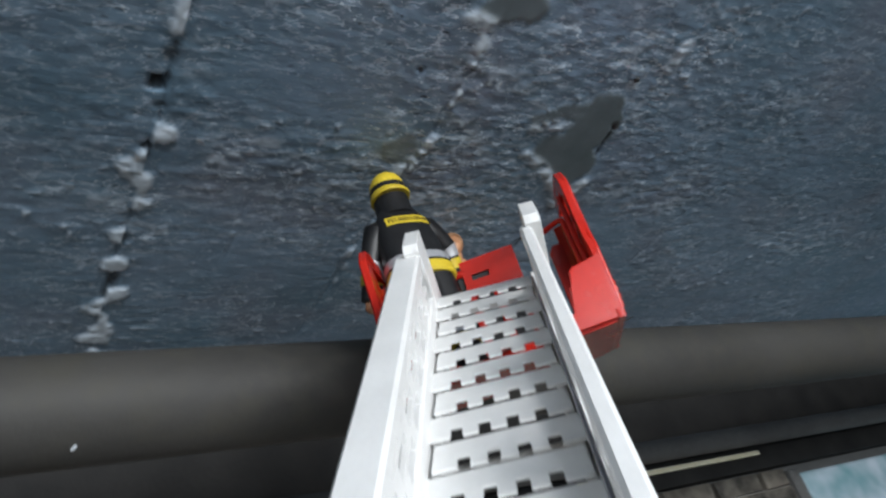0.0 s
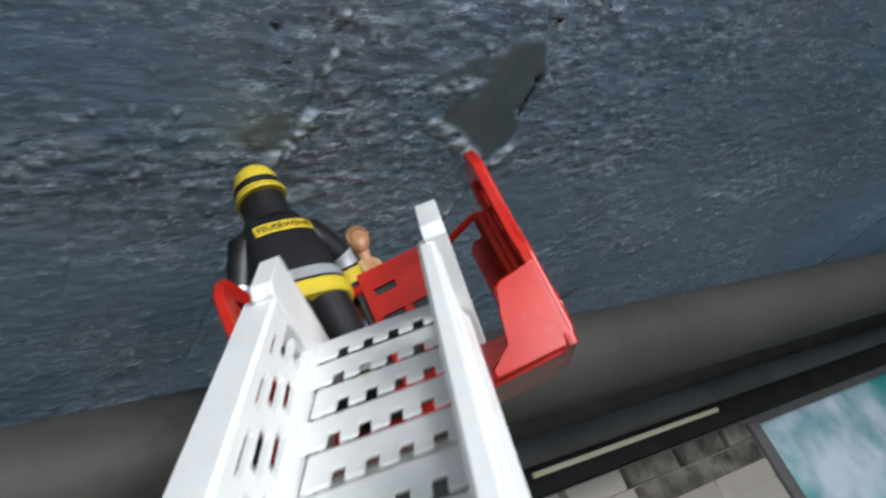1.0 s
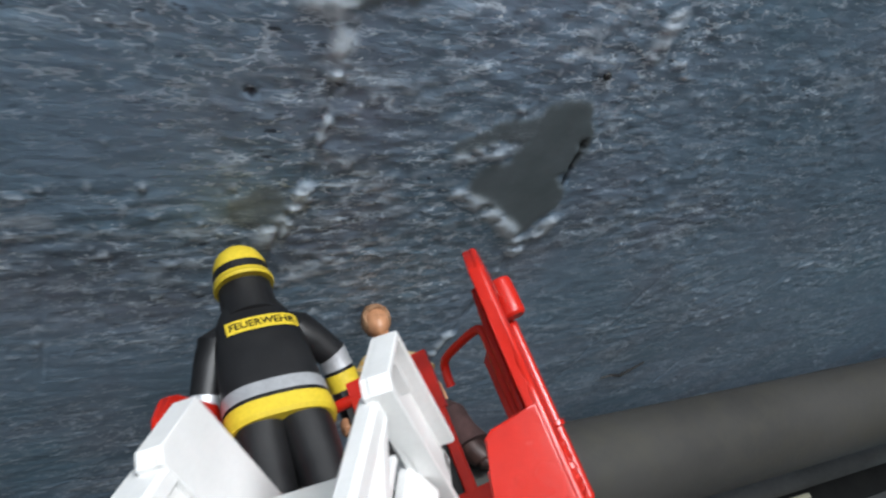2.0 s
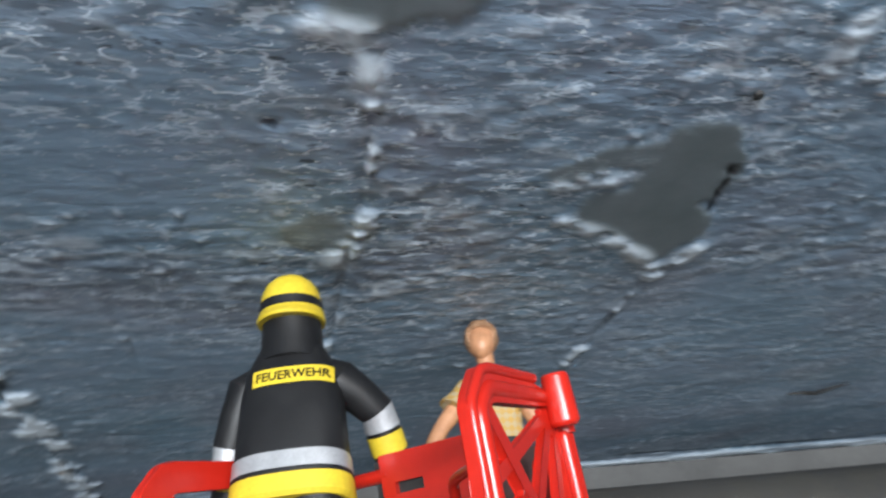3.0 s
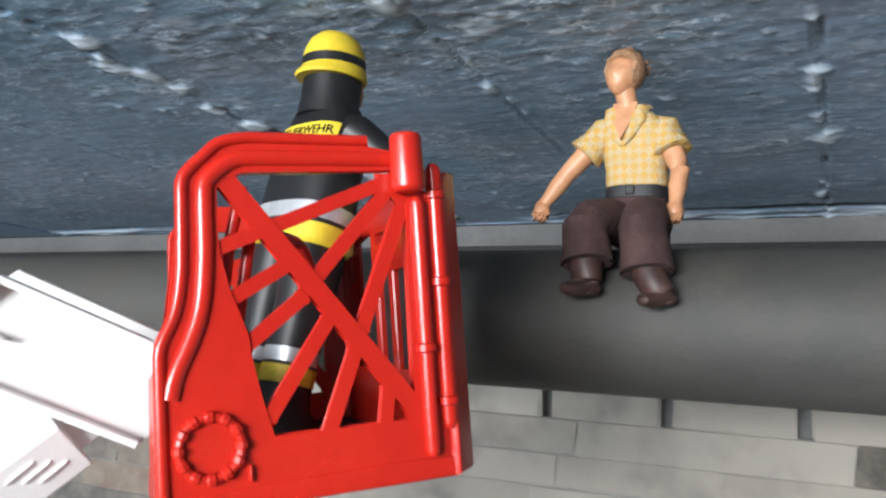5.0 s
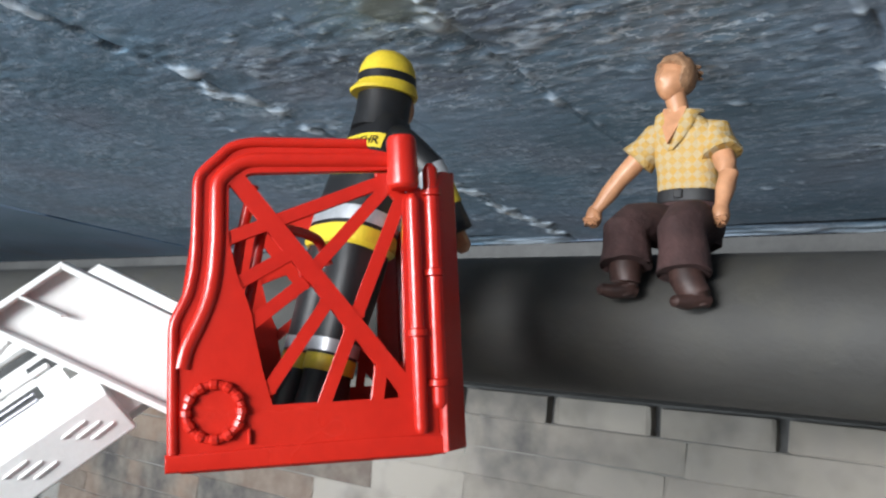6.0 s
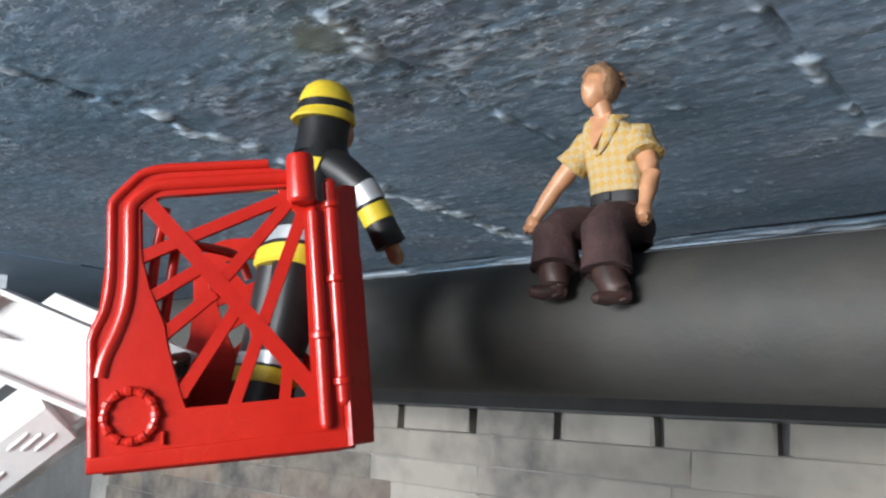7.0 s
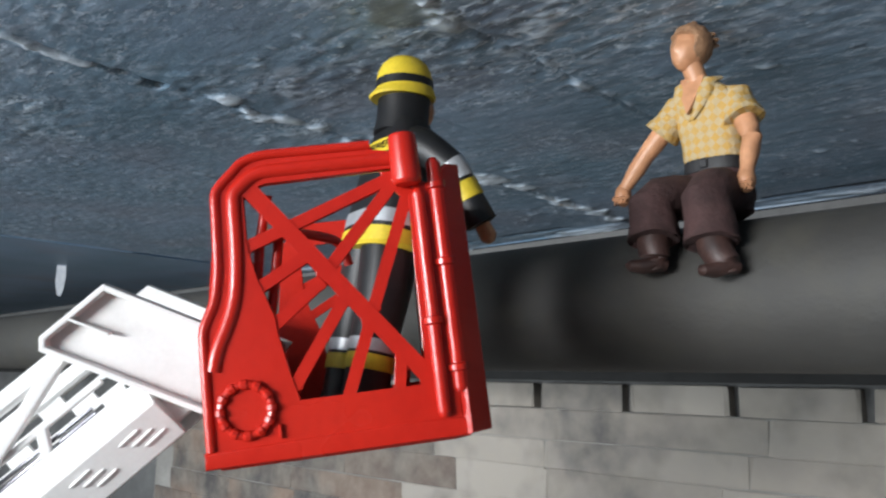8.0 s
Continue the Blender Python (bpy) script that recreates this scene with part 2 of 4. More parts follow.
def add_prism(bm, outline, thick, m, bevel=0.0, mat=0):
    """A plate: an outline in the plane (u, v), thickened along w; m takes (u, v, w) to the object's space."""
    old = set(bm.faces)
    lo = [bm.verts.new((u, v, -thick / 2)) for u, v in outline]
    hi = [bm.verts.new((u, v, thick / 2)) for u, v in outline]
    n = len(outline)
    ends = [bm.faces.new(lo[::-1]), bm.faces.new(hi)]
    for i in range(n):
        bm.faces.new((lo[i], lo[(i + 1) % n], hi[(i + 1) % n], hi[i]))
    if bevel:
        bmesh.ops.bevel(bm, geom=[e for f in ends for e in f.edges], offset=bevel, segments=2, profile=0.5, affect="EDGES", clamp_overlap=True)
    faces = set(bm.faces) - old
    verts = list({v for f in faces for v in f.verts})
    bmesh.ops.transform(bm, matrix=m, verts=verts)
    for f in faces:
        f.material_index = mat
    bmesh.ops.recalc_face_normals(bm, faces=list(faces))
    return verts


def add_tube(bm, pts, radii, sides=12, mat=0, squash=1.0, caps=True, side_hint=(0, 0, 1)):
    """A round bar through points with a radius at each; squash flattens it along its second axis."""
    pts = [Vector(p) for p in pts]
    if not isinstance(radii, (list, tuple)):
        radii = [radii] * len(pts)
    rings, hint = [], Vector(side_hint)
    for i, p in enumerate(pts):
        d = (pts[min(i + 1, len(pts) - 1)] - pts[max(i - 1, 0)]).normalized()
        a = d.cross(hint)
        a = d.orthogonal() if a.length < 1e-4 else a
        a.normalize()
        b = d.cross(a).normalized()
        rings.append([bm.verts.new(p + radii[i] * (math.cos(k) * a + squash * math.sin(k) * b))
                      for k in (2 * math.pi * j / sides for j in range(sides))])
    made = []
    for r0, r1 in zip(rings, rings[1:]):
        made += [bm.faces.new((r0[j], r0[(j + 1) % sides], r1[(j + 1) % sides], r1[j])) for j in range(sides)]
    if caps:
        made += [bm.faces.new(rings[0][::-1]), bm.faces.new(rings[-1])]
    for f in made:
        f.material_index = mat
    return made


def add_loft(bm, rings, sides=20, mat=0, power=2.4, bands=None):
    """A body of stacked superellipses (cx, cy, z, rx, ry); bands: the material of each step."""
    loops = []
    for cx, cy, z, rx, ry in rings:
        loop = []
        for j in range(sides):
            k = 2 * math.pi * j / sides
            c, s = math.cos(k), math.sin(k)
            loop.append(bm.verts.new((cx + rx * math.copysign(abs(c) ** (2 / power), c), cy + ry * math.copysign(abs(s) ** (2 / power), s), z)))
        loops.append(loop)
    for i, (r0, r1) in enumerate(zip(loops, loops[1:])):
        for j in range(sides):
            f = bm.faces.new((r0[j], r0[(j + 1) % sides], r1[(j + 1) % sides], r1[j]))
            f.material_index = bands[i] if bands else mat
    a, b = bm.faces.new(loops[0][::-1]), bm.faces.new(loops[-1])
    a.material_index, b.material_index = (bands[0], bands[-1]) if bands else (mat, mat)
    return loops


def add_ball(bm, c, r, mat=0, u=14, v=10):
    made = bmesh.ops.create_uvsphere(bm, u_segments=u, v_segments=v, radius=1.0)["verts"]
    r = r if isinstance(r, (tuple, list)) else (r, r, r)
    bmesh.ops.transform(bm, matrix=Matrix.Translation(c) @ Matrix.Diagonal((*r, 1)), verts=made)
    for f in {f for q in made for f in q.link_faces}:
        f.material_index = mat
    return made


# ---- structure: ceiling ----
def lattice(seed):
    return np.random.RandomState(seed).rand(257, 257)


def value_noise(x, y, seed):
    g = lattice(seed)
    xi, yi = np.floor(x).astype(int), np.floor(y).astype(int)
    fx, fy = x - xi, y - yi
    fx, fy = fx * fx * (3 - 2 * fx), fy * fy * (3 - 2 * fy)
    xi, yi = xi % 256, yi % 256
    return (g[xi, yi] * (1 - fx) + g[xi + 1, yi] * fx) * (1 - fy) + (g[xi, yi + 1] * (1 - fx) + g[xi + 1, yi + 1] * fx) * fy


def fractal(x, y, seed, octaves=4):
    out, amp, total = 0, 1.0, 0.0
    for k in range(octaves):
        out = out + amp * value_noise(x * 2**k + 7.3 * k, y * 2**k + 3.1 * k, seed + k)
        total, amp = total + amp, amp * 0.55
    return out / total


def inside(x, y, ring, soft):
    """How far inside a rounded blob given by centre, half-axes and turn."""
    cx, cy, rx, ry, turn = ring
    c, s = math.cos(radians(turn)), math.sin(radians(turn))
    u, v = ((x - cx) * c + (y - cy) * s) / rx, (-(x - cx) * s + (y - cy) * c) / ry
    return np.clip((1 - np.sqrt(u * u + v * v)) / soft, 0, 1)


# place, amount of filler, from and to along the joint
JOINTS = [(0.042, 0.1, -1, 1), (0.151, 1.0, 0.10, 1), (0.2005, 0.12, 0.205, 0.295), (0.267, 0.40, 0.10, 0.375), (0.370, 0.50, 0.205, 1), (0.478, 0.08, 0.2, 1), (0.585, 0.1, 0.2, 1)]


def build_ceiling():
    x0, x1, y0, y1, step = -0.25, 0.95, -0.20, WALL, 0.0014
    nx, ny = int((x1 - x0) / step) + 1, int((y1 - y0) / step) + 1
    xs, ys = np.linspace(x0, x1, nx), np.linspace(y0, y1, ny)
    x, y = np.meshgrid(xs, ys, indexing="ij")
    warp = 0.006 * (fractal(x / 0.03, y / 0.03, 40, 3) - 0.5)
    # how rough the coat is, from place to place
    rough = np.clip(1.7 * fractal(x / 0.07, y / 0.05, 11, 3) - 0.35, 0.1, 1)
    rough *= 0.60 + 0.40 * np.exp(-(((x - 0.29) / 0.17) ** 2 + ((y - 0.20) / 0.13) ** 2) ** 1.5)
    ripple = 1 - np.abs(2 * fractal((x + warp) / 0.0072, (y + warp) / 0.0046, 21, 2) - 1)
    crest = np.clip((ripple - 0.78) / 0.22, 0, 1)
    fine = fractal(x / 0.0062, y / 0.0044, 31, 1) - 0.5
    drop = rough * (0.0007 * ripple + 0.0006 * fine) + 0.0010 * (fractal(x / 0.05, y / 0.05, 51, 3) - 0.5)
    white = np.clip(1.3 * rough - 0.2, 0, 1) * crest * np.clip(3.4 * fractal(x / 0.02, y / 0.008, 61, 3) - 1.55, 0, 1) * 1.2
    # bare smooth patches, where the coat has come away
    bare = np.zeros_like(x)
    jag = 0.011 * (fractal(x / 0.011, y / 0.011, 71, 4) - 0.5)
    for blob in ((0.3525, 0.160, 0.0150, 0.0270, -14, 1), (0.3500, 0.181, 0.0225, 0.0130, 18, 1), (0.3620, 0.192, 0.0120, 0.0170, 10, 1), (0.328, 0.153, 0.0190, 0.0070, -22, 0.8),
                 (0.2575, 0.1880, 0.0085, 0.0115, 0, 0.75), (0.263, 0.194, 0.005, 0.008, 0, 0.7), (0.268, 0.104, 0.016, 0.010, -10, 1)):
        bare = np.maximum(bare, blob[5] * inside(x + jag, y + 0.8 * jag, blob[:5], 0.14))
    drop = drop * (1 - bare) + 0.0006 * bare
    white *= 1 - bare
    # white filler left along the lower edge of the large patch
    edge = np.zeros_like(x)
    for (ax, ay), (bx, by) in (((0.328, 0.185), (0.343, 0.193)), ((0.343, 0.193), (0.358, 0.204)), ((0.358, 0.204), (0.369, 0.216)), ((0.369, 0.216), (0.377, 0.201)), ((0.318, 0.164), (0.334, 0.163)), ((0.262, 0.206), (0.266, 0.196)),
                               ((0.252, 0.1115), (0.263, 0.114)), ((0.263, 0.114), (0.265, 0.130)), ((0.3655, 0.1030), (0.3665, 0.1160))):
        dx, dy = bx - ax, by - ay
        k = np.clip(((x - ax) * dx + (y - ay) * dy) / (dx * dx + dy * dy), 0, 1)
        d = np.hypot(x + 0.5 * jag - ax - k * dx, y + 0.5 * jag - ay - k * dy)
        edge = np.maximum(edge, np.clip(1.45 - d / 0.0032, 0, 1))
    edge *= np.clip(4.2 * fractal(x / 0.006, y / 0.004, 81, 4) - 1.15, 0, 1)
    drop += 0.0010 * edge
    white = np.maximum(white, edge)
    # joints between the boards, with lumps of white filler
    for jx, much, ya, yb in JOINTS:
        d = np.abs(x - jx + 0.0035 * (fractal(y / 0.03, 0 * y, int(1000 * jx), 3) - 0.5))
        span = np.clip((y - ya) / 0.02, 0, 1) * np.clip((yb - y) / 0.02, 0, 1)
        groove = np.clip(1 - d / 0.0010, 0, 1) * span
        lumps = np.clip(3.4 * fractal(y / 0.013, (x - jx) / 0.02, 90 + int(1000 * jx), 2) - 1.75 + 0.25 * much, 0, 1)
        blob = np.clip(1.2 - d / (0.0016 + (0.0044 + 0.0044 * much) * lumps), 0, 1) * lumps * (0.2 + 0.8 * much)
        blob *= 0.25 + 1.35 * fractal(x / 0.0045, y / 0.0030, 95, 4)
        blob = np.clip(blob * 3.6 - 0.75, 0, 1) * span * (1 - bare)
        drop += -0.0022 * groove * (1 - np.clip(2 * blob, 0, 1)) * (0.3 + 0.7 * much) + (0.0008 + 0.0008 * fractal(x / 0.003, y / 0.003, 97, 3)) * blob
        white = np.maximum(white, blob)
    # dark cracks: beside the large patch, a scratch, gaps in the joints
    dark = np.zeros_like(x)
    for (ax, ay), (bx, by), wide in (((0.3640, 0.1570), (0.3690, 0.1780), 0.0011), ((0.3635, 0.1560), (0.3645, 0.1580), 0.0019),
                                     ((0.245, 0.1420), (0.246, 0.1425), 0.0012)):
        dx, dy = bx - ax, by - ay
        k = np.clip(((x - ax) * dx + (y - ay) * dy) / (dx * dx + dy * dy), 0, 1)
        dark = np.maximum(dark, np.clip(1.6 * (1 - np.hypot(x + 0.3 * jag - ax - k * dx, y + 0.3 * jag - ay - k * dy) / wide), 0, 1))
    gap = np.clip(1.8 - np.abs(x - 0.151 + 0.0035 * (fractal(y / 0.03, 0 * y, 151, 3) - 0.5)) / 0.0020, 0, 1) * np.clip(9 * value_noise(y / 0.0085, 0 * y, 141) - 5.2, 0, 1) * (y > 0.15)
    gap = np.maximum(gap, np.clip(1.5 - np.abs(x - 0.370) / 0.0010, 0, 1) * np.clip(8 * value_noise(y / 0.012, 0 * y, 143) - 5, 0, 1) * (y > 0.22))
    gap *= 0.7 * (1 - np.clip(1.6 * white, 0, 1))
    # a small square hole in one joint
    hole = np.clip(1.6 - np.maximum(np.abs(x - 0.1480) / 0.0022, np.abs(y - 0.1672) / 0.0024), 0, 0.6) / 0.6
    gap = np.maximum(gap, hole)
    drop -= 0.0030 * hole
    white *= 1 - hole
    dark = np.maximum(dark, gap)
    drop -= 0.0016 * dark
    # broken white filler where the ceiling meets the wall
    corner = np.clip((y - WALL + 0.011 + 0.006 * fractal(x / 0.05, 0 * x, 111, 3)) / 0.003, 0, 1) * np.clip(4 * fractal(x / 0.06, y / 0.01, 115, 3) - 1.3, 0, 1)
    drop += 0.002 * corner
    white = np.maximum(white, corner)
    crack = y - WALL + 0.020 + 0.005 * (fractal(x / 0.045, 0 * x, 121, 3) - 0.5)
    crack = np.clip(2.0 - np.abs(crack) / (0.0004 + 0.0030 * fractal(x / 0.06, 0 * x, 125, 2)), 0, 1) * np.clip(5 * fractal(x / 0.09, 0 * x, 127, 2) - 1.7, 0, 1)
    dark = np.maximum(dark, crack)
    drop -= 0.0015 * crack
    white *= 1 - dark
    # loose white crumbs
    crumb = np.clip(9 * value_noise(x / 0.0036, y / 0.0026, 101) - 7.9, 0, 1) * np.clip(3 * fractal(x / 0.05, y / 0.05, 105, 2) - 0.9, 0, 1) * (1 - bare)
    drop += 0.0008 * crumb
    white = np.clip(np.maximum(white, 0.9 * crumb), 0, 1)
    z = CEIL + 0.0012 - drop
    co = np.stack([x, y, z], -1).reshape(-1, 3)
    i, j = np.meshgrid(np.arange(nx - 1), np.arange(ny - 1), indexing="ij")
    a = (i * ny + j).ravel()
    quads = np.stack([a, a + 1, a + ny + 1, a + ny], -1)
    # plain boards beyond, and the back of the slab
    n0 = len(co)
    X0, X1, Y0 = -1.6, 2.4, -1.8
    ext = [(X0, Y0), (X1, Y0), (X1, y1), (X0, y1), (x0, y0), (x1, y0), (x1, y1), (x0, y1)]
    co = np.concatenate([co, [(u, v, CEIL) for u, v in ext], [(u, v, CEIL + 0.06) for u, v in ext[:4]]])
    more = [(0, 4, 5, 1), (1, 5, 6, 2), (3, 7, 4, 0), (8, 9, 10, 11), (0, 1, 9, 8), (1, 2, 10, 9), (2, 3, 11, 10), (3, 0, 8, 11)]
    quads = np.concatenate([quads, np.array(more) + n0])
    me = bpy.data.meshes.new("ceiling")
    me.from_pydata(co.tolist(), [], quads.tolist())
    coat = np.zeros((len(co), 4), np.float32)
    coat[:n0, 0] = white.ravel()
    coat[:n0, 1] = np.clip(bare * 1.2, 0, 1).ravel()
    coat[:n0, 2] = (np.clip(1.6 * rough, 0.55, 1) * (1 - bare)).ravel()
    coat[:n0, 3] = np.clip(dark, 0, 1).ravel()
    at = me.color_attributes.new("coat", "FLOAT_COLOR", "POINT")
    at.data.foreach_set("color", coat.ravel())
    me.materials.append(SLATE)
    me.shade_smooth()
    me.update()
    return tagged(new("ceiling", me), "rough slate-blue coated ceiling with white filler in its joints", "ceiling", kind="structure")


build_ceiling()


# ---- structure: walls, floor ----
def slab(name, lo, hi, mat, label, category):
    bm = bmesh.new()
    add_box(bm, lo, hi)
    return tagged(thing(name, bm, mat, smooth=False), label, category, kind="structure")


slab("floor", (-1.6, -1.8, -0.05), (2.4, 0.62, 0.0), FLOOR, "brown boarded floor below the toy ladder", "floor")
wall_north = slab("wall_north", (-1.6, WALL, 0.0), (2.4, WALL + 0.12, CEIL - 0.001), PLASTER, "grey plastered wall behind the pipe, faced with pale stones", "wall")
# unseen wall, left open where the added fill light comes through
bm = bmesh.new()
for lo, hi in (((-1.6, -1.92, 0.0), (2.4, -1.8, 0.16)), ((-1.6, -1.92, 0.74), (2.4, -1.8, CEIL + 0.06)), ((-1.6, -1.92, 0.16), (-1.10, -1.8, 0.74)), ((0.50, -1.92, 0.16), (2.4, -1.8, 0.74))):
    add_box(bm, lo, hi)
tagged(thing("wall_south", bm, ROOM, smooth=False), "plain painted wall, unseen, with a wide opening added for the fill light", "wall", kind="structure")
slab("wall_west", (-1.72, -1.92, 0.0), (-1.6, 0.62, CEIL + 0.06), ROOM, "plain painted wall", "wall")
slab("wall_east", (2.4, -1.92, 0.0), (2.52, 0.62, CEIL + 0.06), ROOM, "plain painted wall", "wall")

# ---- the pipe ----
def build_pipe():
    bm = bmesh.new()
    cy, cz, r = 0.2640, 0.7190, 0.0216
    n = 90
    xs = [-1.6 + 4.0 * i / n for i in range(n + 1)]
    add_tube(bm, [(x, cy, cz + 0.0004 * math.sin(9 * x)) for x in xs], r, 40)
    pipe = tagged(thing("pipe", bm, PIPE), "dark grey painted pipe running below the ceiling", "pipe")
    bm = bmesh.new()
    add_tube(bm, [(-1.6, 0.470, 0.725), (2.4, 0.470, 0.725)], 0.010, 20)
    tagged(thing("thin_pipe", bm, PLASTER), "thin grey pipe along the wall below the ceiling", "pipe")
    return pipe


build_pipe()

# ---- the ladder ----
# u along the ladder (0 at the floor's upper end), v to its left, w out of its floor
LADDER = Matrix.Translation((0.2414, 0.1465, 0.6997)) @ pose(0, 0, 0, 0, 0, 45.4) @ pose(0, 0, 0, 0, -41.8, 0) @ pose(0, 0, 0, 8.5, 0, 0)
HALF = 0.0170
LEFT, RIGHT = 0.0170, -0.0148      # edges of the treads
LONG = 1.06
WALLH = 0.0225
TIP = 0.0262
PITCH = 0.0133
CHANNEL = [(-0.0014, 0.0054), (0.0006, 0.0054), (0.0038, -0.0010), (0.0002, -0.0106), (-0.0014, -0.0106)]      # outward, up


def side_plane(v):
    """(u, w, out) to the ladder's space, at the side v."""
    return Matrix(((1, 0, 0, 0), (0, 0, -1, v), (0, 1, 0, 0), (0, 0, 0, 1)))


def build_ladder():
    lad = tagged(holder("toy_ladder", LADDER), "white plastic toy turntable ladder with pierced treads", "toy ladder")
    # treads: lapped plates, each pierced by four square holes
    bm = bmesh.new()
    th = 0.00035
    add_box(bm, (-PITCH * 0.64, RIGHT, -th), (-PITCH * 0.01, LEFT, th), 0.0002)
    add_box(bm, (-PITCH * 0.05, RIGHT, -0.0020), (-PITCH * 0.01, LEFT, -th))
    hole, gap = 0.0027, 0.0062
    edges = [RIGHT]
    for k in range(4):
        c = (LEFT + RIGHT) / 2 + gap * (k - 1.5)
        edges += [c - hole / 2, c + hole / 2]
    edges.append(LEFT)
    for a, b in zip(edges[::2], edges[1::2]):
        add_box(bm, (-PITCH * 1.00, a, -th), (-PITCH * 0.63, b, th))
    first = part("tread", bm, WHITE, lad, m=pose(0, 0, 0, 0, 4.8, 0))
    for k in range(1, int(LONG / PITCH)):
        t = first.copy()
        scene.collection.objects.link(t)
        t.matrix_basis = pose(-k * PITCH, (0.0007 if k % 2 else -0.0007), 0, 0, 4.8, 0)
    # dark slits between the laps show the frame below
    bm = bmesh.new()
    for v in (RIGHT + 0.001, LEFT - 0.001):
        add_box(bm, (-LONG, v - 0.001, -0.0075), (-0.002, v + 0.001, -0.0012), 0.0003)
    for k in range(0, int(LONG / (4 * PITCH))):
        add_box(bm, (-k * 4 * PITCH - 0.0035, RIGHT, -0.0070), (-k * 4 * PITCH - 0.002, LEFT, -0.0045))
    part("under_frame", bm, WHITE, lad)
    for sign in (-1, 1):
        v = LEFT + 0.0016 if sign > 0 else RIGHT - 0.0016
        sp = side_plane(v)
        top = WALLH
        # top rail, bottom channel, web of posts and diagonals
        bm = bmesh.new()
        add_box(bm, (-LONG, v - 0.0016 if sign > 0 else v - 0.0022, top - 0.0042), (-0.020, v + 0.0066 if sign > 0 else v + 0.0016, top), 0.0008)
        part("top_rail", bm, WHITE, lad)
        # the channel bulges outward to a ridge and turns back in below it
        bm = bmesh.new()
        ends = [[bm.verts.new((u, v + sign * a, b)) for a, b in CHANNEL] for u in (-LONG, -0.006 if sign > 0 else -0.0135)]
        for k in range(len(CHANNEL)):
            q = (k + 1) % len(CHANNEL)
            bm.faces.new((ends[0][k], ends[0][q], ends[1][q], ends[1][k]))
        bm.faces.new(ends[0]), bm.faces.new(ends[1][::-1])
        bmesh.ops.bevel(bm, geom=bm.edges[:], offset=0.0004, segments=2, profile=0.5, affect="EDGES", clamp_overlap=True)
        bmesh.ops.recalc_face_normals(bm, faces=bm.faces)
        part("bottom_channel", bm, WHITE, lad)
        u = -0.022
        if sign > 0:
            # a plate pierced by three rows of slots, each row set back from the one below it
            bm = bmesh.new()
            levels = (0.0045, 0.0064, 0.0096, 0.0112, 0.0144, 0.0158, 0.0188, top - 0.0020)
            count, step = int(LONG / 0.0035) - 5, 0.0035
            corner = {}

            def vert(i, j, face):
                key = (i, j, face)
                if key not in corner:
                    corner[key] = bm.verts.new((-0.020 - i * step, v + (0.0006 if face else -0.0006), levels[j]))
                return corner[key]

            def solid(i, j):
                return 0 <= i < count and 0 <= j < 7 and not (j % 2 and (i + 2 * j) % 6 < 4)

            for i in range(count):
                for j in range(7):
                    if solid(i, j):
                        bm.faces.new([vert(a, b, 1) for a, b in ((i, j), (i, j + 1), (i + 1, j + 1), (i + 1, j))])
                        bm.faces.new([vert(a, b, 0) for a, b in ((i, j), (i + 1, j), (i + 1, j + 1), (i, j + 1))])
                        for (di, dj), (a, b), (c, d) in (((-1, 0), (i, j), (i, j + 1)), ((1, 0), (i + 1, j + 1), (i + 1, j)), ((0, -1), (i + 1, j), (i, j)), ((0, 1), (i, j + 1), (i + 1, j + 1))):
                            if not solid(i + di, j + dj):
                                bm.faces.new((vert(a, b, 1), vert(a, b, 0), vert(c, d, 0), vert(c, d, 1)))
            bmesh.ops.recalc_face_normals(bm, faces=bm.faces)
            part("side_web", bm, WHITE, lad)
        else:
            # open bays crossed by long broad braces, with a slim post and a low rod behind them
            bay, run = 0.047, 0.042
            shapes = []
            for name, outline, thick, plane in (("brace", [(0, top - 0.0035), (-0.0090, top - 0.0035), (-run - 0.0090, 0.0045), (-run, 0.0045)], 0.0036, side_plane(v - 0.0008)),
                                                ("post", [(-0.0160, 0.0045), (-0.0190, 0.0045), (-0.0160, 0.0105), (-0.0130, 0.0105)], 0.0016, sp)):
                bm = bmesh.new()
                add_prism(bm, outline, thick, plane, 0.0005)
                shapes.append(part(name, bm, WHITE, lad, m=pose(u, 0, 0)))
            while u - 2 * bay > -LONG:
                u -= bay
                for first_one in shapes:
                    one = first_one.copy()
                    scene.collection.objects.link(one)
                    one.matrix_basis = pose(u, 0, 0)
            bm = bmesh.new()
            add_box(bm, (-LONG, v - 0.0008, 0.0098), (-0.020, v + 0.0008, 0.0112), 0.0003)
            part("low_rod", bm, WHITE, lad)
            bm = bmesh.new()
            for w in (0.0058, 0.0072):
                add_tube(bm, [(-LONG, v + 0.0014, w), (-0.026, v + 0.0014, w)], 0.0005, 8)
            part("guide_rod", bm, STEEL, lad, "dark steel guide rods")
        # slanting ribs in threes on the underside of the channel
        bm = bmesh.new()
        u = -0.020
        while u > -0.40:
            for q in range(3):
                a, b = u + 0.0020 * q, 0.24 + 0.19 * q
                p0 = Vector((a, v + sign * (0.0039 - 0.0036 * b), -0.0010 - 0.0096 * b))
                p1 = p0 + Vector((-0.0056, -sign * 0.0001, -0.0003))
                add_tube(bm, [p0, p0.lerp(p1, 0.1), p0.lerp(p1, 0.9), p1], [0.0002, 0.0004, 0.0004, 0.0002], 6)
            u -= PITCH
        part("channel_rib", bm, WHITE, lad)
        # end bracket that carries the basket: a plate with a rim turned outward
        bm = bmesh.new()
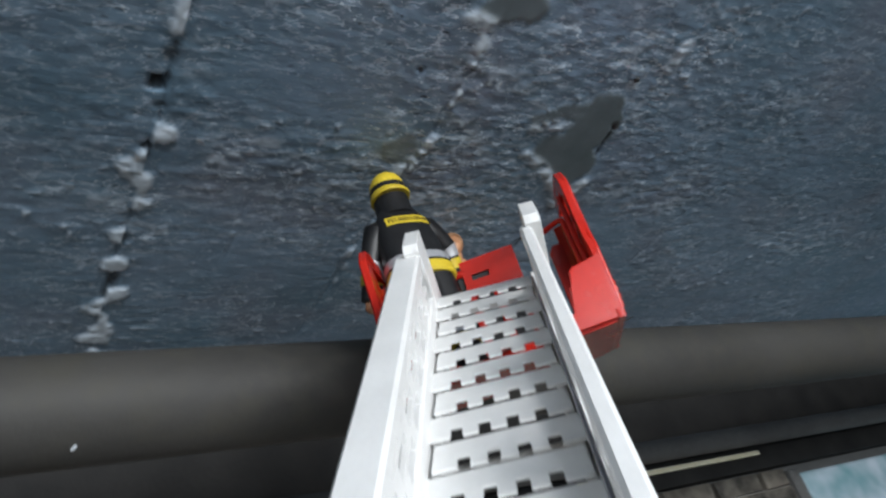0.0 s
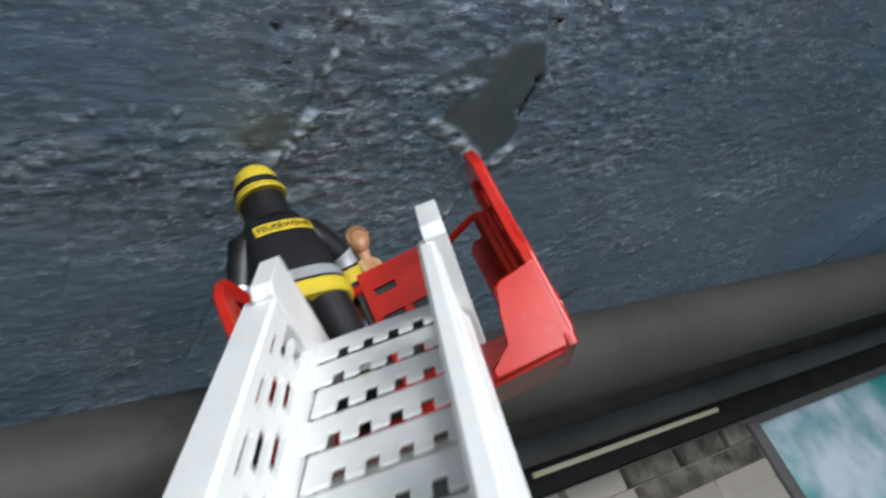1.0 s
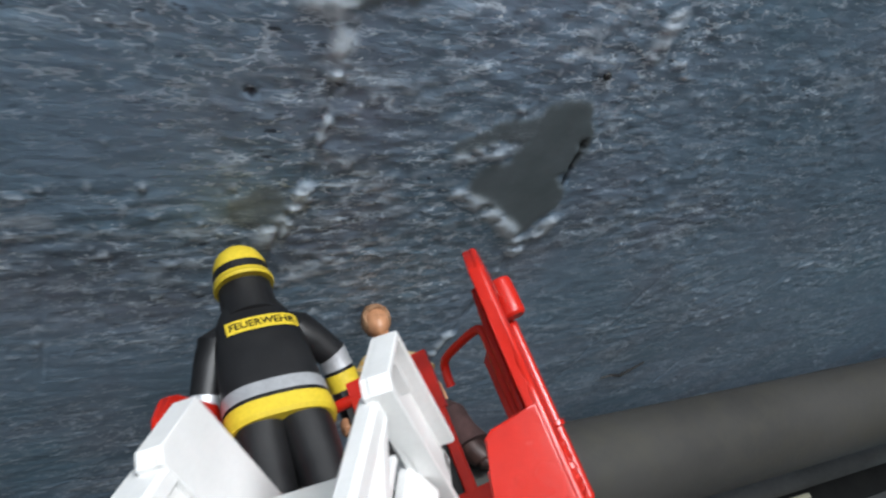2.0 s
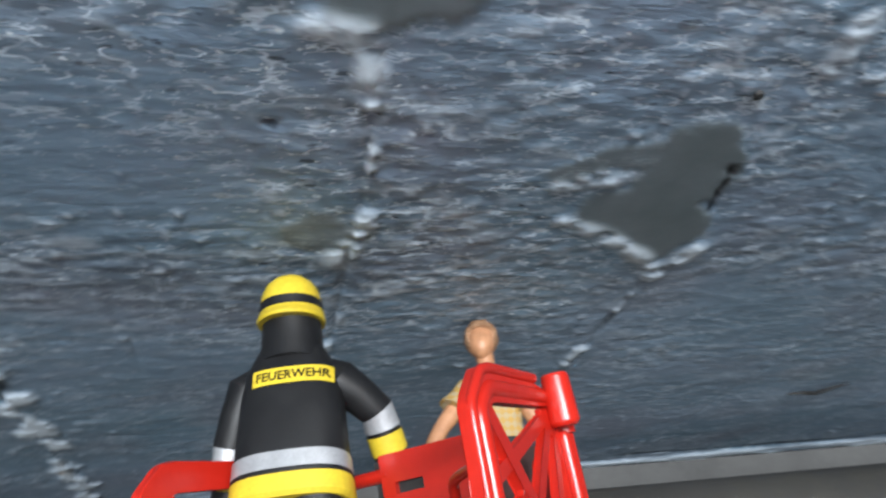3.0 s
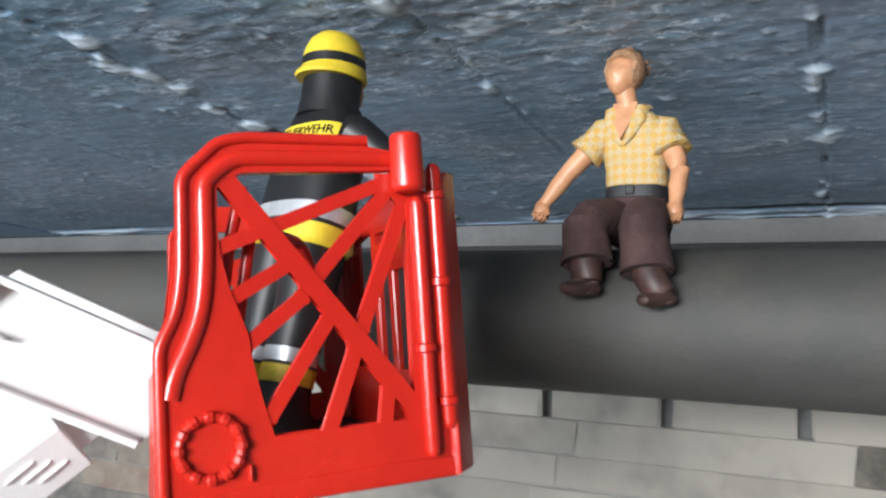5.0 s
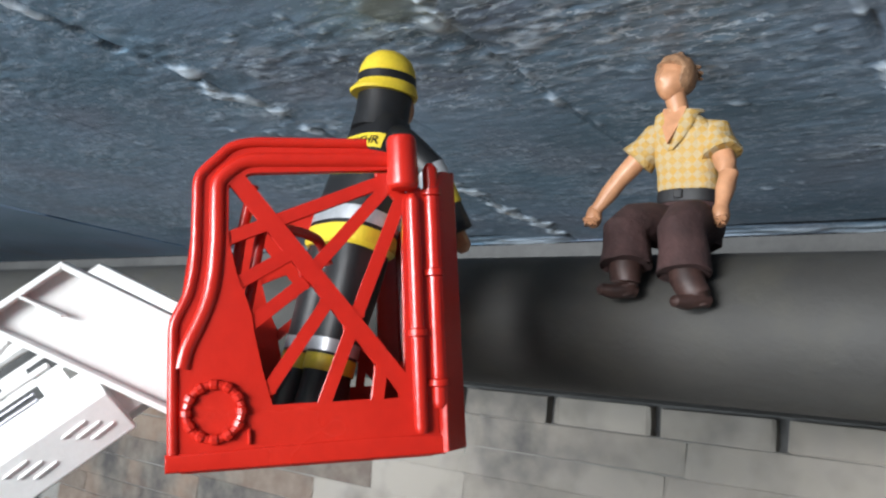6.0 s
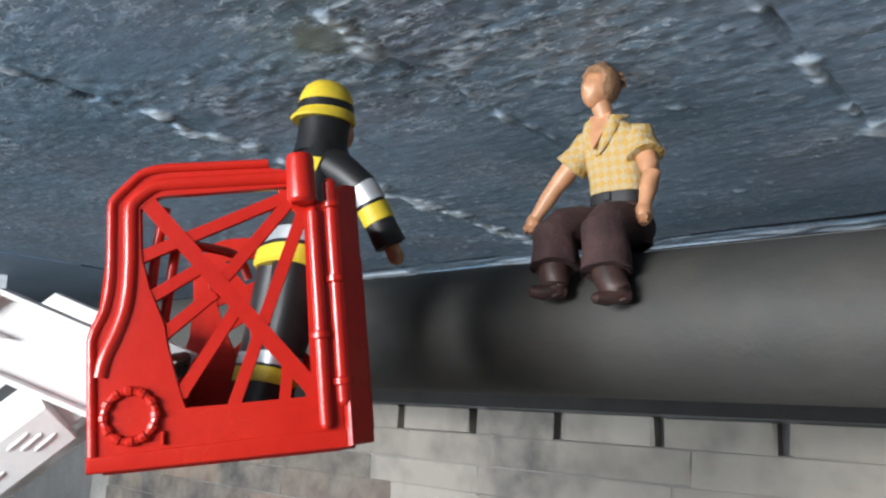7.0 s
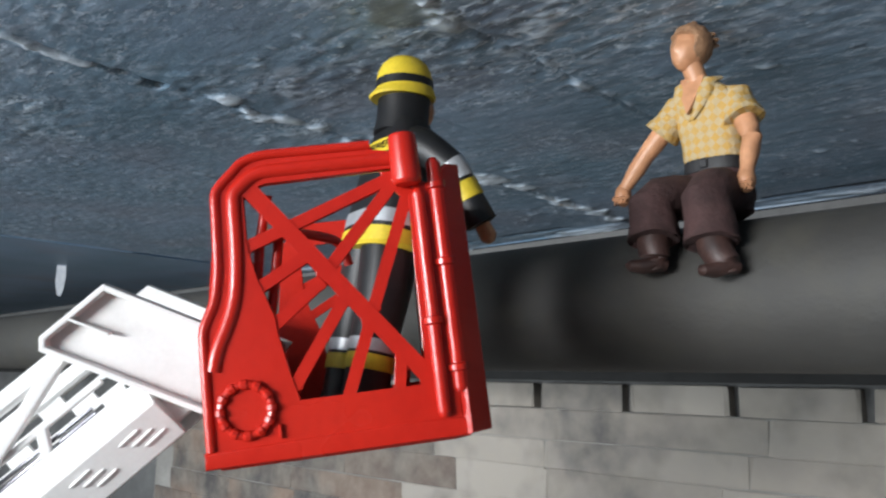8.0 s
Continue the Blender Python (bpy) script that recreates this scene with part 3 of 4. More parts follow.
        out = [(-0.0050, TIP), (0.0142, -0.0105), (0.0020, -0.0135), (-0.0060, -0.0120), (-0.0245, 0.0235), (-0.0225, TIP - 0.0003)]
        add_prism(bm, out, 0.0018, side_plane(sign * (HALF + 0.0006)), 0.0003)
        bracket = part("end_bracket", bm, WHITE, lad)
        for k in (0, 3, 4, 5):
            p0, p1 = Vector(out[k]), Vector(out[(k + 1) % 6])
            p1 = p0.lerp(p1, 0.82) if k == 0 else p1
            n = Vector((-(p1 - p0).y, (p1 - p0).x)).normalized() * -0.0014
            bm = bmesh.new()
            add_prism(bm, [(p0.x, p0.y), (p1.x, p1.y), (p1.x + n.x, p1.y + n.y), (p0.x + n.x, p0.y + n.y)], 0.0042, side_plane(sign * (HALF + 0.0026)), 0.0003)
            part("rim", bm, WHITE, bracket)
        bm = bmesh.new()
        add_prism(bm, [(-0.0160, 0.0252), (-0.0152, 0.0252), (-0.0108, 0.0170), (-0.0114, 0.0168)], 0.0030, side_plane(sign * (HALF + 0.0032)), 0.0002)
        part("rib", bm, WHITE, bracket)
    bm = bmesh.new()
    add_tube(bm, [(0.0105, -HALF - 0.0015, -0.0090), (0.0105, HALF + 0.0015, -0.0090)], 0.0020, 14)
    for v in (-HALF + 0.004, HALF - 0.004):
        add_tube(bm, [(0.0085, v - 0.002, -0.0095), (0.0085, v + 0.002, -0.0095)], 0.0034, 12)
    part("hinge_pin", bm, RUBBER, lad, "black hinge pin")
    return lad


build_ladder()


# ---- the basket ----
# x to the basket's right, y ahead, z up; origin on its underside
BASKET = pose(0.2632, 0.1701, 0.6794, 0, 0, -40.0) @ pose(0, 0, 0, 8.3, 0, 0)
RIGHT_SIDE, LEFT_SIDE, LEFT_AHEAD = 0.0376, -0.0416, 0.0055


def side_of(x, ahead=0.0):
    """(y, z, out) to the basket's space at the side x."""
    return Matrix(((0, 0, 1, x), (1, 0, 0, ahead), (0, 1, 0, 0), (0, 0, 0, 1)))


def rounded_path(pts, n=4):
    """Points along a smooth curve through the given ones."""
    pts = [Vector(q) for q in pts]
    out = []
    for i in range(len(pts) - 1):
        a, b, c, d = pts[max(i - 1, 0)], pts[i], pts[i + 1], pts[min(i + 2, len(pts) - 1)]
        for k in range(n):
            t = k / n
            out.append(0.5 * (2 * b + (c - a) * t + (2 * a - 5 * b + 4 * c - d) * t * t + (3 * b - a - 3 * c + d) * t ** 3))
    return out + [pts[-1]]


def add_bar(bm, a, b, width, thick, m, flare=1.9, reach=0.0016):
    """A flat bar from a to b, each (y, z), that widens into fillets at both ends."""
    a, b = Vector(a), Vector(b)
    d = (b - a).normalized()
    n = Vector((-d.y, d.x)) * width / 2
    run = [(a, flare), (a + d * reach * 0.45, 1 + (flare - 1) * 0.35), (a + d * reach, 1.0), (b - d * reach, 1.0), (b - d * reach * 0.45, 1 + (flare - 1) * 0.35), (b, flare)]
    add_prism(bm, [tuple(q - n * f) for q, f in run] + [tuple(q + n * f) for q, f in reversed(run)], thick, m, 0.00065)


def basket_side(parent, x, ahead, full):
    s = 1 if x > 0 else -1
    plane = side_of(x, ahead)
    # the moulded frame round the lattice, with its rear shoulder and open top corner
    bm = bmesh.new()
    rear = [(0.0135, 0.0606), (0.0134, 0.0628), (-0.0092, 0.0628), (-0.0136, 0.0618), (-0.0188, 0.0570), (-0.0204, 0.0546), (-0.0207, 0.0433), (-0.0219, 0.0323), (-0.0246, 0.0278)]
    window = [(-0.0063, 0.0105), (-0.0077, 0.0174), (-0.0096, 0.0247), (-0.0091, 0.0280), (-0.0115, 0.0327), (-0.0123, 0.0361), (-0.0136, 0.0420), (-0.0142, 0.0445), (-0.0141, 0.0534),
              (-0.0122, 0.0553), (-0.0092, 0.0559), (0.0139, 0.0565)]
    ring = [(-0.0250, 0.0), (0.0262, 0.0), (0.0262, 0.0520), (0.0225, 0.0540)] + [(0.0203, 0.0500), (0.0203, 0.0462), (0.0201, 0.0130), (0.0186, 0.0105)] + window + [(0.0200, 0.0566), (0.0200, 0.0604)] + rear
    add_prism(bm, ring, 0.0024, plane, 0.0004)
    part("side_frame", bm, RED, parent)
    # a shallow skirt along the foot
    bm = bmesh.new()
    add_prism(bm, [(-0.0254, -0.0004), (0.0272, -0.0004), (0.0272, 0.0036), (0.0120, 0.0036), (-0.0254, 0.0030)], 0.0030, plane, 0.0006)
    part("foot_skirt", bm, RED, parent)
    # two rounded beads from the rear edge up and forward
    beads = (("outer_bead", 0.00105, 0.95, [(-0.0240, 0.0030), (-0.0240, 0.0120), (-0.0239, 0.0225), (-0.0236, 0.0272), (-0.0212, 0.0323), (-0.0200, 0.0385), (-0.0197, 0.0440), (-0.0195, 0.0500), (-0.0193, 0.0544), (-0.0181, 0.0564),
                                             (-0.0156, 0.0588), (-0.0131, 0.0610), (-0.0092, 0.0620), (-0.0040, 0.0621), (0.0040, 0.0621), (0.0134, 0.0621)]),
             ("inner_bead", 0.00150, 0.75, [(-0.0224, 0.0185), (-0.0214, 0.0224), (-0.0189, 0.0276), (-0.0170, 0.0330), (-0.0162, 0.0390), (-0.0159, 0.0440), (-0.0158, 0.0500), (-0.0156, 0.0537), (-0.0148, 0.0551),
                                             (-0.0126, 0.0570), (-0.0106, 0.0581), (-0.0080, 0.0585), (0.0, 0.0586), (0.0100, 0.0587), (0.0192, 0.0587)]))
    for name, rad, squash, pts in beads:
        bm = bmesh.new()
        add_tube(bm, [(x + s * 0.0011, u + ahead, w) for u, w in rounded_path(pts, 3)], rad, 12, squash=squash, side_hint=(1, 0, 0))
        part(name, bm, RED, parent)
    # lattice: a long diagonal crossed by a fan of bars from the upper front corner
    bars = [((-0.0130, 0.0557), (0.0207, 0.0117), 0.0027), ((0.0190, 0.0553), (-0.0150, 0.0426), 0.0017), ((0.0185, 0.0545), (0.0015, 0.0359), 0.0017), ((0.0010, 0.0346), (-0.0108, 0.0256), 0.0017),
            ((-0.0010, 0.0404), (-0.0135, 0.0336), 0.0017), ((0.0208, 0.0522), (0.0102, 0.0267), 0.0017), ((0.0052, 0.0307), (-0.0072, 0.0131), 0.0017), ((0.0096, 0.0250), (0.0030, 0.0088), 0.0017),
            ((0.0152, 0.0180), (0.0138, 0.0090), 0.0015)]
    for k, (a, b, w) in enumerate(bars):
        bm = bmesh.new()
        add_bar(bm, a, b, w, 0.0022 if k == 0 else 0.0017 + 0.00003 * k, plane)
        part("lattice_bar", bm, RED, parent)
    # fillets where the bars cross the diagonal
    bm = bmesh.new()
    for cy, cz, r in ((-0.0055, 0.0461, 0.0021), (0.0016, 0.0362, 0.0022), (0.0097, 0.0257, 0.0021), (-0.0018, 0.0404, 0.0018), (0.0056, 0.0310, 0.0018)):
        add_prism(bm, [(cy + r * math.cos(k), cz + r * math.sin(k)) for k in (math.pi * (j + 0.5) / 4 for j in range(8))], 0.0015, plane, 0.0002)
    add_prism(bm, [(0.0150, 0.0562), (0.0212, 0.0562), (0.0212, 0.0490), (0.0186, 0.0508), (0.0158, 0.0536)], 0.0016, plane, 0.0003)
    part("joint_web", bm, RED, parent)
    # the two round corner bars with their clips
    for yy, xx, z0, z1, r, clips in ((0.0224, 0.0018, 0.0040, 0.0515, 0.0014, (0.0235,)), (0.0264, 0.0010, 0.0085, 0.0580, 0.0016, (0.0135, 0.0355, 0.0520))):
        bm = bmesh.new()
        px, py = x + s * xx, yy + ahead
        add_tube(bm, [(px, py, z0), (px, py, z0 + 0.001), (px, py, z1 - 0.0012), (px, py, z1)], [r * 0.7, r, r, r * 0.5], 14)
        for zc in clips:
            add_tube(bm, [(px, py, zc - 0.0009), (px, py, zc - 0.0006), (px, py, zc + 0.0006), (px, py, zc + 0.0009)], [r, r + 0.0006, r + 0.0006, r], 14)
        part("corner_bar", bm, RED, parent)
    # socket post
    bm = bmesh.new()
    px, py = x + s * 0.0034, 0.0203 + ahead
    add_tube(bm, [(px, py, 0.0522), (px, py, 0.0526), (px, py, 0.0532), (px, py, 0.0622), (px, py, 0.0629)], [0.0024, 0.0029, 0.0032, 0.0030, 0.0027], 22)
    part("socket_post", bm, RED, parent)
    if full:
        bm = bmesh.new()
        c = Vector((x + 0.0018, -0.0166, 0.0103))
        ring = [c + Vector((0, 0.0050 * math.cos(k), 0.0050 * math.sin(k))) for k in (2 * math.pi * j / 28 for j in range(29))]
        add_tube(bm, ring, 0.0008, 8, caps=False, side_hint=(1, 0, 0))
        for j in range(12):
            k = 2 * math.pi * j / 12
            d = Vector((0, -math.sin(k), math.cos(k)))
            q = c + Vector((0.0001, 0.0050 * math.cos(k), 0.0050 * math.sin(k)))
            add_tube(bm, [q - d * 0.0010, q - d * 0.0005, q + d * 0.0005, q + d * 0.0010], [0.0006, 0.00105, 0.00105, 0.0006], 8, side_hint=(1, 0, 0))
        add_tube(bm, [c - Vector((0.0012, 0, 0)), c - Vector((0.0003, 0, 0))], 0.0041, 24)
        add_box(bm, (x + 0.0010, -0.0106, 0.0040), (x + 0.0022, -0.0100, 0.0068), 0.0002)
        part("hose_coil", bm, RED, parent)


def build_basket():
    bk = tagged(holder("rescue_basket", BASKET), "glossy red plastic rescue basket with lattice sides", "toy basket")
    bm = bmesh.new()
    floor = [(-0.0430, -0.0196), (0.0390, -0.0250), (0.0390, 0.0268), (0.0350, 0.0308), (-0.0380, 0.0360), (-0.0430, 0.0318)]
    add_prism(bm, floor, 0.0030, pose(0, 0, 0.0015), 0.0005)
    add_prism(bm, [(a * 0.92, b * 0.92) for a, b in floor], 0.0012, pose(0, 0, -0.0004), 0.0003)
    part("floor_tray", bm, RED, bk)
    bm = bmesh.new()
    add_prism(bm, [(a * 0.94, b * 0.92) for a, b in floor], 0.0006, pose(0, 0, 0.0034))
    part("floor_mat", bm, RUBBER, bk, "black ribbed mat")
    basket_side(bk, RIGHT_SIDE, 0.0, True)
    basket_side(bk, LEFT_SIDE, LEFT_AHEAD, False)
    # front: a low kick panel, a console with a slot, and a rail
    fr = Matrix(((1, 0, 0, 0), (0, 0, -1, 0.0312), (0, 1, 0, 0), (0, 0, 0, 1)))
    bm = bmesh.new()
    add_prism(bm, [(-0.035, 0.0), (0.034, 0.0), (0.034, 0.018), (-0.035, 0.018)], 0.0022, fr, 0.0004)
    part("kick_panel", bm, RED, bk)
    # black sheet added to darken the console's slot and the gap beneath
    bm = bmesh.new()
    add_prism(bm, [(-0.0120, 0.018), (0.0115, 0.018), (0.0115, 0.0560), (-0.0120, 0.0560)], 0.0010, Matrix.Translation((0, 0.0008, 0)) @ fr)
    part("dark_backing", bm, RUBBER, bk, "black sheet added for the darkness in and below the console")
    bm = bmesh.new()
    for lo, hi in (((-0.0095, 0.0405), (0.0145, 0.0476)), ((-0.0095, 0.0476), (-0.0060, 0.0502)), ((0.0016, 0.0476), (0.0145, 0.0502)), ((-0.0095, 0.0502), (0.0145, 0.0570))):
        add_prism(bm, [(lo[0], lo[1]), (hi[0], lo[1]), (hi[0], hi[1]), (lo[0], hi[1])], 0.0030, fr)
    part("control_console", bm, RED, bk)
    bm = bmesh.new()
    add_tube(bm, [(-0.0395, 0.0345, 0.018), (-0.0395, 0.0345, 0.048), (-0.0370, 0.0340, 0.0515), (-0.020, 0.0318, 0.0525), (-0.008, 0.0312, 0.0525)], 0.0017, 12)
    part("front_rail", bm, RED, bk)
    for x in (-0.0085, 0.0020, 0.0122):
        bm = bmesh.new()
        add_box(bm, (x - 0.0016, 0.0300, 0.0175), (x + 0.0016, 0.0325, 0.0455), 0.0004)
        part("front_post", bm, RED, bk)
    bm = bmesh.new()
    add_prism(bm, [(0.0282, 0.018), (0.0350, 0.018), (0.0350, 0.0500), (0.0304, 0.0500), (0.0282, 0.0470)], 0.0020, Matrix.Translation((0, -0.0006, 0)) @ fr, 0.0005)
    part("front_panel", bm, RED, bk)
    for s, px, py in ((-1, -0.0405, 0.0340), (1, 0.0366, 0.0292)):
        bm = bmesh.new()
        m = Matrix.Translation((px, py, 0.0)) @ pose(0, 0, 0, 0, 0, -45 * s) @ Matrix(((1, 0, 0, 0), (0, 0, -1, 0), (0, 1, 0, 0), (0, 0, 0, 1)))
        add_prism(bm, [(-0.0036, 0.0), (0.0036, 0.0), (0.0036, 0.0530), (0.0026, 0.0555), (0.0006, 0.0568), (-0.0036, 0.0572)], 0.0024, m, 0.0006)
        part("corner_panel", bm, RED, bk)
    # rear cheeks beside the gate, and the bail of the gate
    for s, edge, back in ((-1, 0.0425, -0.0178), (1, 0.0386, -0.0238)):
        bm = bmesh.new()
        rear = Matrix(((1, 0, 0, 0), (0, 0, -1, back), (0, 1, 0, 0), (0, 0, 0, 1)))
        cheek = [(s * edge, 0.0), (s * 0.0170, 0.0), (s * 0.0170, 0.0030), (s * 0.0238, 0.0062), (s * 0.0246, 0.0150), (s * 0.0262, 0.0158), (s * 0.0264, 0.0208), (s * 0.0282, 0.0222), (s * edge, 0.0236)]
        add_prism(bm, cheek if s > 0 else cheek[::-1], 0.0024, rear, 0.0006)
        part("rear_cheek", bm, RED, bk)
    bm = bmesh.new()
    add_tube(bm, rounded_path([(0.0205, 0.0065, 0.0395), (0.0208, 0.0055, 0.0430), (0.0222, 0.0035, 0.0455), (0.0285, -0.0025, 0.0464), (0.0322, -0.0060, 0.0463), (0.0334, -0.0075, 0.0450), (0.0336, -0.0082, 0.0420), (0.0336, -0.0120, 0.0215)], 4), 0.0011, 10, side_hint=(0, 1, 0))
    part("gate_bail", bm, RED, bk)
    bm = bmesh.new()
    add_tube(bm, [(0.0352, -0.0150, 0.0215), (0.0352, -0.0115, 0.0440), (0.0358, -0.0090, 0.0540)], 0.0011, 10)
    part("grab_bar", bm, RED, bk)
    return bk


build_basket()


# ---- the toy firefighter ----
def lettering(bm, text, size, m, mat):
    cu = bpy.data.curves.new("lettering", "FONT")
    cu.body, cu.size, cu.align_x, cu.align_y, cu.extrude, cu.offset = text, size, "CENTER", "CENTER", 0.00004, 0.00009
    ob = new("lettering", cu)
    bpy.context.view_layer.update()
    me = bpy.data.meshes.new_from_object(ob.evaluated_get(bpy.context.evaluated_depsgraph_get()))
    me.transform(m)
    before = set(bm.faces)
    bm.from_mesh(me)
    for f in set(bm.faces) - before:
        f.material_index = mat
    bpy.data.objects.remove(ob)
    bpy.data.curves.remove(cu)
    bpy.data.meshes.remove(me)


def build_firefighter():
    """A stiff plastic figure, 108 mm tall, facing +y, as one mesh."""
    mats = [BLACK, YELLOW, SILVER, SKIN]
    bm = bmesh.new()
    for s in (-1, 1):
        x = s * 0.0064
        add_loft(bm, [(x, 0.002, 0.0, 0.0055, 0.0095), (x, 0.002, 0.004, 0.0057, 0.0092), (x, 0.0, 0.008, 0.0056, 0.0066), (x, -0.0005, 0.013, 0.0057, 0.0062)], 18)
        add_loft(bm, [(x, -0.0005, 0.0130, 0.0062, 0.0066), (x, -0.0005, 0.0172, 0.0062, 0.0066), (x, -0.0005, 0.0176, 0.0060, 0.0064), (x, -0.0005, 0.0180, 0.0062, 0.0066), (x, -0.0005, 0.0214, 0.0062, 0.0066)], 18, bands=[1, 0, 0, 2])
        add_loft(bm, [(x, -0.0005, 0.0214, 0.0061, 0.0065), (x, 0.0, 0.032, 0.0064, 0.0072), (x * 0.95, 0.0, 0.043, 0.0070, 0.0080), (x * 0.8, 0.0, 0.050, 0.0072, 0.0086)], 18)
    # jacket: skirt, stripes, chest, shoulders
    add_loft(bm, [(0, 0, 0.0470, 0.0136, 0.0096), (0, 0, 0.0480, 0.0146, 0.0104), (0, 0, 0.0522, 0.0143, 0.0102), (0, 0, 0.0525, 0.0139, 0.0098), (0, 0, 0.0532, 0.0139, 0.0098),
                  (0, 0, 0.0534, 0.0142, 0.0101), (0, 0, 0.0575, 0.0139, 0.0099), (0, 0, 0.0577, 0.0136, 0.0096), (0, 0, 0.066, 0.0131, 0.0092), (0, 0.0006, 0.074, 0.0127, 0.0088),
                  (0, 0.0008, 0.0795, 0.0122, 0.0082), (0, 0.0006, 0.0840, 0.0104, 0.0074), (0, 0.0004, 0.0875, 0.0084, 0.0068)], 28, power=2.7,
             bands=[1, 1, 0, 0, 0, 2, 2, 0, 0, 0, 0, 0])
    # neck cloth and head
    add_loft(bm, [(0, -0.0005, 0.0835, 0.0086, 0.0078), (0, -0.0005, 0.0885, 0.0080, 0.0078), (0, -0.0002, 0.0960, 0.0077, 0.0080), (0, 0, 0.1005, 0.0074, 0.0080)], 22, power=2.1)
    add_ball(bm, (0, 0.0034, 0.0940), (0.0058, 0.0062, 0.0064), 3)
    # helmet: brim, band, dome
    add_loft(bm, [(0, -0.0007, 0.0967, 0.0086, 0.0100), (0, -0.0007, 0.0974, 0.0089, 0.0104), (0, -0.0001, 0.0994, 0.0085, 0.0092), (0, 0, 0.1000, 0.0083, 0.0089), (0, 0, 0.1024, 0.0082, 0.0088),
                  (0, 0, 0.1026, 0.0081, 0.0087), (0, 0, 0.1054, 0.0075, 0.0081), (0, 0, 0.1078, 0.0063, 0.0069), (0, 0, 0.1096, 0.0042, 0.0048), (0, 0, 0.1104, 0.0014, 0.0018)], 26, power=2.1,
             bands=[1, 1, 1, 0, 0, 1, 1, 1, 1])
    # the head is held level
    tip = Matrix.Translation((0, 0, 0.0903)) @ pose(0, 0, 0, 11.0, 0, 0) @ Matrix.Translation((0, 0, -0.0915))
    bmesh.ops.transform(bm, matrix=tip, verts=[v for v in bm.verts if v.co.z > 0.0900])
    # arms hang a little forward
    for s, hand in ((-1, (-0.0190, 0.0150, 0.0490)), (1, (0.0244, 0.0204, 0.0540))):
        sh = Vector((s * 0.0116, 0.0006, 0.0788))
        h = Vector(hand)
        el = Vector((0.0198, 0.0068, 0.0725)) if s > 0 else Vector((-0.0163, 0.0050, 0.0665))
        path = [sh + Vector((-s * 0.0035, 0, 0.0026)), sh, sh.lerp(el, 0.45), el.lerp(h, 0.02), el.lerp(h, 0.22), el.lerp(h, 0.225), el.lerp(h, 0.26), el.lerp(h, 0.265), el.lerp(h, 0.48),
                el.lerp(h, 0.49), el.lerp(h, 0.80), el.lerp(h, 0.82)]
        rad = [0.0040, 0.0052, 0.0050, 0.0046, 0.0047, 0.0044, 0.0044, 0.0047, 0.0047, 0.0044, 0.0047, 0.0034]
        kinds = [0, 0, 0, 2, 2, 0, 0, 1, 1, 0, 0]
        rings = add_tube(bm, path, rad, 16)
        for j, f in enumerate(rings[: 16 * len(kinds)]):
            f.material_index = kinds[j // 16]
        add_tube(bm, [el.lerp(h, 0.80), h - (h - el) * 0.04, h, h + (h - el) * 0.06], [0.0030, 0.0033, 0.0031, 0.0014], 12, mat=3, squash=0.7)
    # back panel with its word, laid on the curve of the back
    def on_back(x, z, proud):
        t = min(max((z - 0.074) / 0.0055, 0.0), 1.6)
        rx, ry = 0.0127 - 0.0005 * t, 0.0088 - 0.0006 * t
        return -ry * max(1 - abs(min(abs(x) / rx, 0.995)) ** 2.7, 0.02) ** (1 / 2.7) + 0.0007 - proud

    cols, rows = 24, 5
    grid = [[bm.verts.new((0.0014 + x, on_back(0.0014 + x, z, 0.0004), z)) for z in (0.0752 + 0.0046 * j / rows for j in range(rows + 1))] for x in (-0.0098 + 0.0196 * i / cols for i in range(cols + 1))]
    for i in range(cols):
        for j in range(rows):
            bm.faces.new((grid[i][j], grid[i + 1][j], grid[i + 1][j + 1], grid[i][j + 1])).material_index = 1
    before = set(bm.verts)
    lettering(bm, "FEUERWEHR", 0.0040, Matrix.Translation((0.0014, 0, 0.0774)) @ pose(0, 0, 0, 90, 0, 0) @ Matrix.Diagonal((0.80, 0.88, 1, 1)), 0)
    for v in set(bm.verts) - before:
        v.co.y = on_back(v.co.x, v.co.z, 0.00052)
    m = pose(0.2476, 0.1857, 0.6831, 0, 0, -13.4) @ pose(0, 0, 0, -9.0, 0.0, 0)
    return tagged(thing("firefighter_figure", bm, mats, m), "black plastic toy firefighter with yellow helmet, standing in the basket", "toy figure")


build_firefighter()


